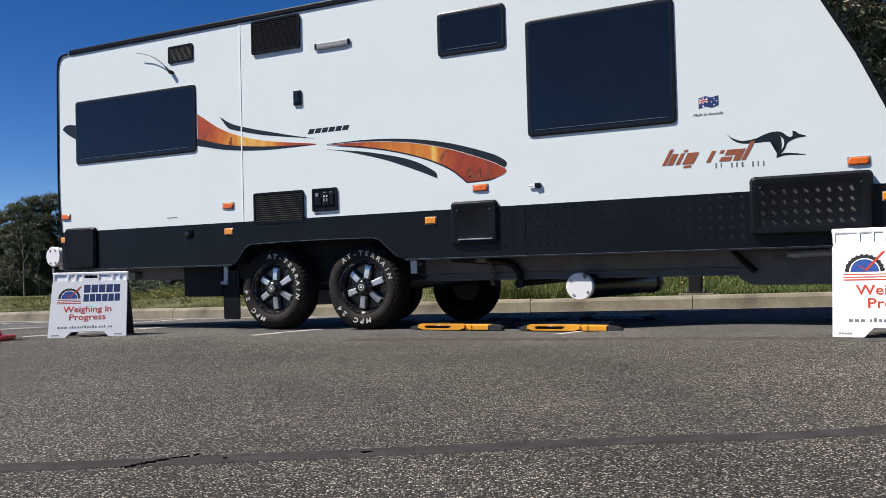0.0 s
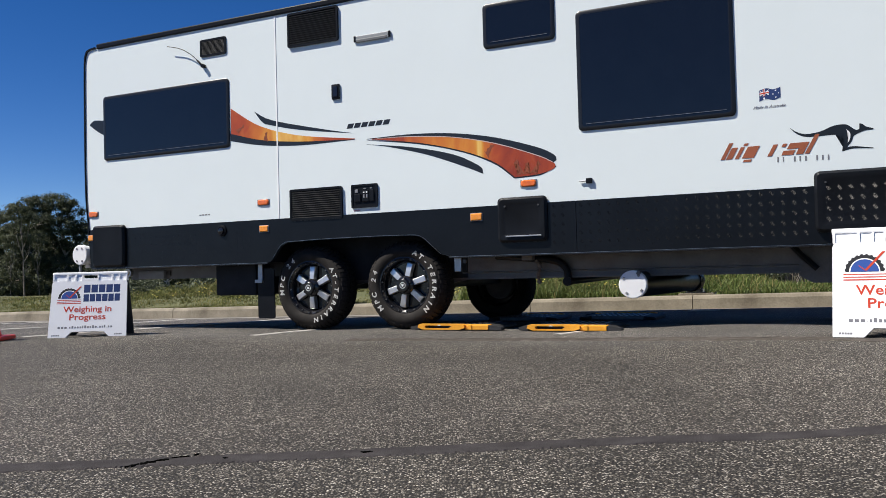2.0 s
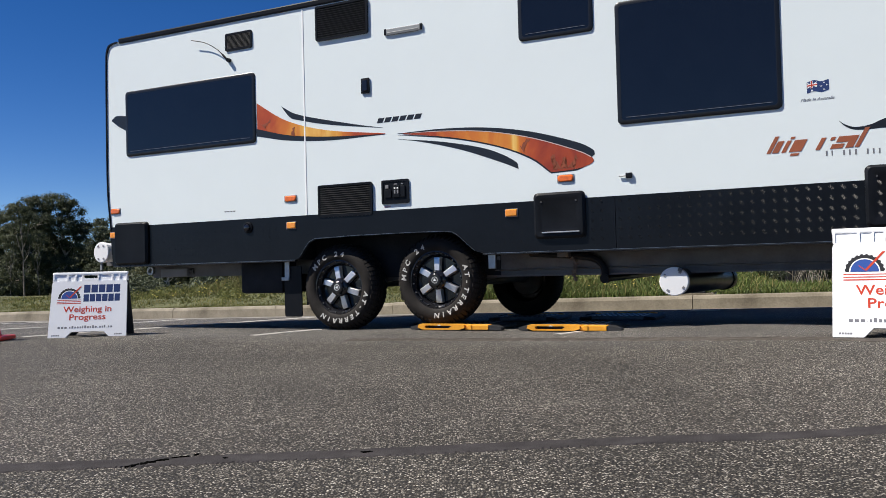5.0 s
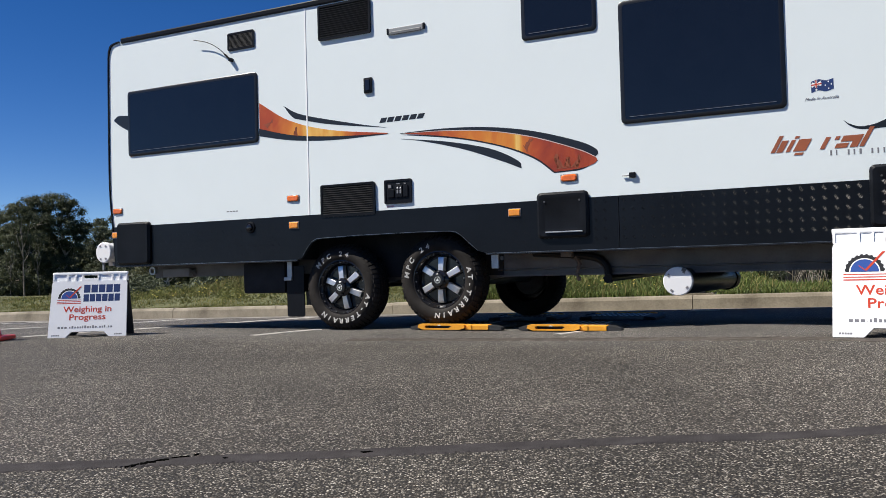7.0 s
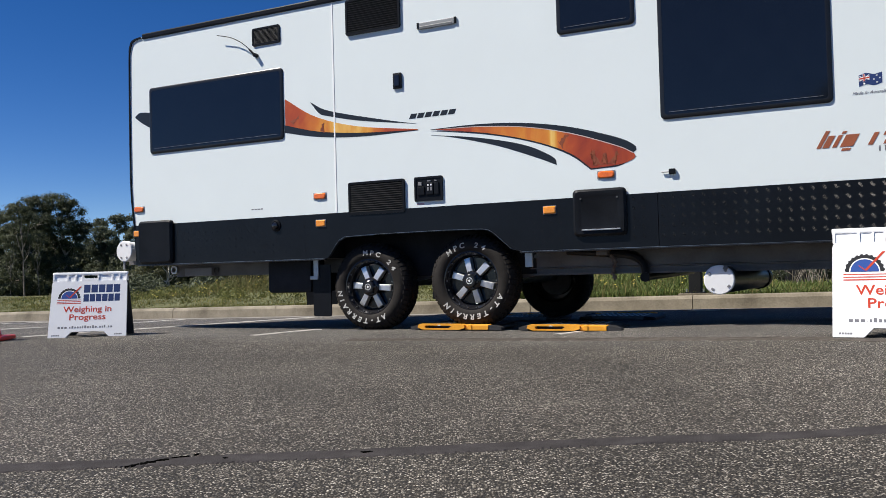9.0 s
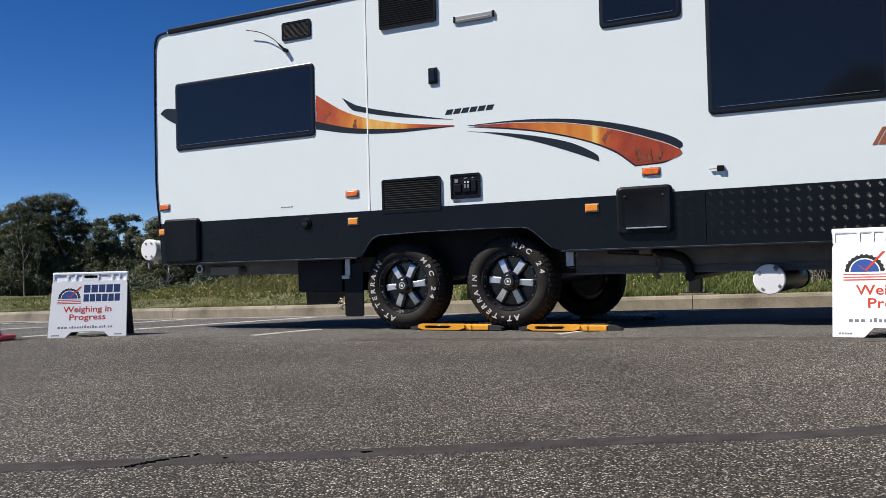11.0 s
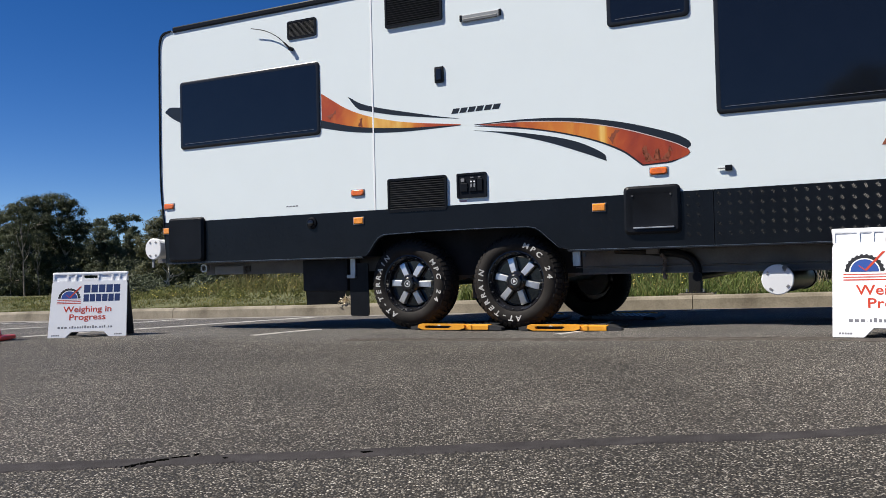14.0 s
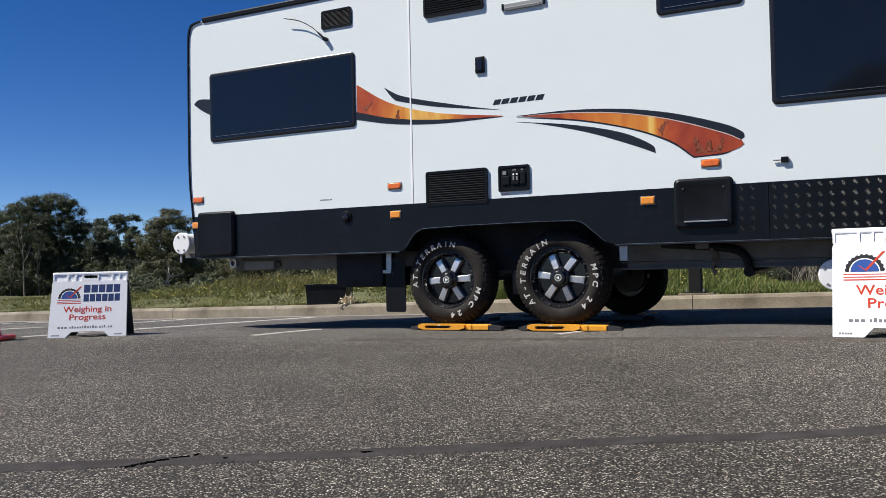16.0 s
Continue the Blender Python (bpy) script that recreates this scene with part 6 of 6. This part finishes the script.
gum_f = gum(63, [(0.11, 0.19, 3.57, 0.62, 0.46), (-0.52, 0.07, 3.23, 0.51, 0.46), (0.72, 0.21, 3.25, 0.46, 0.46), (-0.17, -0.28, 2.65, 0.72, 0.57), (0.75, -0.4, 2.37, 0.57, 0.57), (-0.9, -0.24, 2.26, 0.46, 0.57), (0.07, -0.23, 1.67, 0.77, 0.51), (0.97, 0.37, 1.44, 0.51, 0.51), (-0.92, -0.04, 1.23, 0.46, 0.51)],
            BARK, LEAF_OLIVE, 0.09, "olive green gum tree with a rounded crown", leaf=0.085, clump=0.28, thick=100)
gum_g = gum(14, [(-0.22, -0.2, 1.47, 0.21, 0.14), (0.24, 0.22, 1.5, 0.23, 0.14), (0.07, 0.42, 1.78, 0.23, 0.16), (0.47, -0.38, 1.22, 0.18, 0.12), (-0.36, 0.04, 1.15, 0.16, 0.12)],
            BARK_PALE, LEAF_OLIVE, 0.05, "thin young gum tree with a bare pale trunk", leaf=0.09, clump=0.16, thick=40, fork=0.7)
thicket = gum(77, [(-0.9, 0, 0.8, 0.8, 0.6), (0.1, 0.2, 1.25, 0.9, 0.7), (0.9, 0, 0.85, 0.8, 0.6), (0.2, -0.3, 0.5, 1.0, 0.5)],
              BARK, LEAF, 0.05, "tall dark green shrub below the gum trees", leaf=0.15, clump=0.36, thick=36, name="shrub")
shrub = gum(52, [(-0.35, 0, 0.35, 0.4, 0.3), (0.25, 0.1, 0.5, 0.45, 0.35), (0.5, -0.1, 0.3, 0.4, 0.28)], BARK, LEAF_GREY, 0.025, "low grey-green shrub below the gum trees", leaf=0.09, clump=0.18, thick=34, name="shrub")
plant(gum_a, [(-22.54, 45, -0.55, 1.0, 0), (-25.1, 46.5, -0.6, 0.93, 60), (-30, 50, -0.7, 1.0, 140), (-36, 54, -0.7, 1.1, 250), (-9, 58, -1.0, 0.8, 30), (3, 60, -1.0, 0.8, 190), (-13, -30, 0, 1.75, 110), (-17.5, -32, 0, 1.65, 240)])
plant(gum_b, [(-20.95, 46, -0.55, 1.0, 0), (-24.2, 50, -0.6, 0.84, 130), (-33, 47, -0.7, 0.9, 20), (-2, 56, -1.0, 0.8, 310), (11, 58, -1.0, 0.8, 100), (20, 52, -1.0, 0.9, 45), (-8.5, -31, 0, 1.8, 10)])
plant(gum_c, [(-20.41, 50, -0.6, 1.0, 0), (-8.6, 52, -0.8, 0.8, 150), (6, 50, -0.8, 0.8, 70)])
plant(gum_e, [(-19.54, 52, -0.6, 1.0, 0)])
plant(gum_f, [(-12.53, 38, -0.5, 1.0, 0), (-10.3, 41, -0.5, 0.8, 110), (-5, 45, -0.6, 0.8, 220), (14, 46, -0.6, 0.9, 310)])
gum_slim = gum(91, [(-0.25, 0.0, 4.75, 0.42, 0.38), (-0.62, 0.1, 4.1, 0.36, 0.34), (0.35, -0.1, 4.2, 0.38, 0.34), (0.15, 0.2, 3.3, 0.28, 0.24)], BARK_GREY, LEAF, 0.05, "slender gum sapling with bare grey forked trunk", thick=60, fork=0.5)
plant(gum_slim, [(-20.68, 41.3, -0.75, 1.0, 0), (-20.45, 42.2, -0.75, 0.72, 120), (-21.75, 41.8, -0.75, 0.7, 200)])
plant(gum_g, [(-11.26, 34, -0.5, 1.0, 0)])
gum_d = gum(48, [(-1.4, -0.4, 5.6, 1.7, 1.3), (0.2, 0.5, 7.0, 1.9, 1.4), (1.6, -0.3, 5.2, 1.6, 1.2), (-0.6, -1.0, 4.1, 1.3, 0.9), (0.9, -1.0, 3.6, 1.3, 0.8), (-1.7, 0.2, 3.6, 1.1, 0.8), (0.0, 0.2, 8.3, 1.2, 0.9)],
            BARK, LEAF_DARK, 0.15, "tall gum tree with brown trunk and hanging leaves", leaf=0.17, clump=0.32, thick=46, slim=0.15, hang=0.8)
plant(gum_d, [(9.2, 17.5, 0.0, 1.0, 20), (12.6, 19.0, 0.0, 1.05, 150), (24, 22, -0.2, 1.4, 190)])
rs = random.Random(77)
plant(thicket, [(x + rs.uniform(-0.5, 0.5), 43.5 + rs.uniform(-1.5, 3.5), -0.75, rs.uniform(0.85, 1.3), rs.uniform(0, 360)) for x in [-31 + 1.6 * k for k in range(28)]]
      + [(x + rs.uniform(-0.6, 0.6), 56 + rs.uniform(-2, 3), -0.9, rs.uniform(1.7, 2.15), rs.uniform(0, 360)) for x in [-36 + 1.9 * k for k in range(17)]])
plant(shrub, [(x + rs.uniform(-0.5, 0.5), 35 + rs.uniform(-3, 4) - abs(x) * 0.05, -0.6, rs.uniform(0.9, 1.5), rs.uniform(0, 360)) for x in [-13 + 1.2 * k for k in range(30)] if not 11.8 < x < 16]
      + [(*kerb_point(u, v).xy, verge_z(u, v) - 0.05, s, 70 * u) for u, v, s in ((9.6, 6.2, 0.8), (10.9, 6.6, 0.85), (11.5, 6.3, 0.7), (12.15, 6.4, 0.42), (14.3, 5.4, 1.2), (14.9, 6.0, 1.2), (15.6, 5.6, 1.2))])


# ---- movement ----
DRIVE = [(0.0, 0.000, 0.000, 0.00, 0.00), (0.5, 0.099, 0.000, 0.22, -0.03), (1.0, 0.220, 0.001, 0.20, -0.03), (1.5, 0.313, 0.003, 0.135, -0.03), (2.0, 0.403, 0.008, 0.09, -0.03),
         (2.5, 0.423, 0.008, 0.06, -0.03), (3.0, 0.393, 0.006, 0.06, -0.02), (3.5, 0.458, 0.010, 0.05, -0.01), (4.0, 0.618, 0.024, 0.05, -0.01), (4.2, 0.655, 0.0245, 0.02, -0.02), (5.2, 0.705, 0.0245, -0.08, -0.04),
         (6.5, 0.725, 0.0245, -0.14, -0.05), (7.0, 0.730, 0.0245, -0.13, -0.06), (7.5, 0.762, 0.0245, -0.15, -0.07), (8.0, 0.820, 0.0255, -0.155, -0.06), (8.5, 0.902, 0.0265, -0.17, -0.08), (9.0, 1.015, 0.0285, -0.24, -0.08),
         (9.2, 1.065, 0.0285, -0.25, -0.07), (10.3, 1.275, 0.0285, -0.30, -0.04), (11.5, 1.359, 0.0287, -0.33, -0.02), (12.0, 1.359, 0.029, -0.32, -0.025), (12.5, 1.361, 0.029, -0.30, -0.025), (13.0, 1.368, 0.029, -0.33, -0.02),
         (13.5, 1.387, 0.0305, -0.38, 0.06), (14.0, 1.397, 0.0315, -0.385, 0.07), (14.5, 1.364, 0.029, -0.39, 0.01), (15.0, 1.407, 0.0315, -0.43, 0.075), (15.5, 1.525, 0.0515, -0.485, 0.20), (16.0, 1.754, 0.0645, -0.495, 0.215)]


def lift(w):
    """How high a wheel at w along the track stands on the pads."""
    a = S((w - PAD_START[0] + 0.10) / 0.25) * S((PAD_START[0] + 0.72 - w) / 0.20)
    b = S((w - PAD_START[1] + 0.10) / 0.25) * S((PAD_START[1] + 0.72 - w) / 0.20)
    return (PAD_H + 0.002) * max(a, b, 0.55 if PAD_START[0] + 0.3 < w < PAD_START[1] + 0.3 else 0.0)


def motions():
    body = []
    for t, d, z, yaw, pit in DRIVE:
        p = CAR_AT + CAR_U * d
        body.append((t, pose(p.x, p.y, z, 0, pit, math.degrees(HEADING) + yaw)))
    walk(caravan, body)
    for wheel, x, y, far, phase in ((wheel_rear, -0.005, 0.055, 0, WHEEL_PHASE[0]), (wheel_front, 0.943, 0.055, 0, WHEEL_PHASE[1]), (wheel_far_rear, -0.005, WIDTH - 0.085, 1, 0), (wheel_far_front, 0.943, WIDTH - 0.085, 1, 20)):
        rows = []
        for t, d, z, yaw, pit in DRIVE:
            turn = math.degrees(d / R_WHEEL) + phase
            drop = ground_z(*(CAR_AT + CAR_U * (x + d) + CAR_N * y).xy) if far else 0.0
            h = R_WHEEL - 0.006 + max(lift(x + d) + drop - z, -0.06) + x * math.sin(radians(pit))
            m = Matrix.Translation((x, y, h)) @ Matrix.Rotation(math.pi * far, 4, "Z") @ Matrix.Rotation(radians(-turn if far else turn), 4, "Y")
            rows.append((t, m))
        walk(wheel, rows)


WHEEL_PHASE = (55, 6)
for wheel, a in ((wheel_rear, -5), (wheel_front, 11)):
    for c in wheel.children:
        if c.name.split(".")[0] == "tyre":
            c.matrix_basis = pose(0, 0, 0, 0, a, 0)
motions()
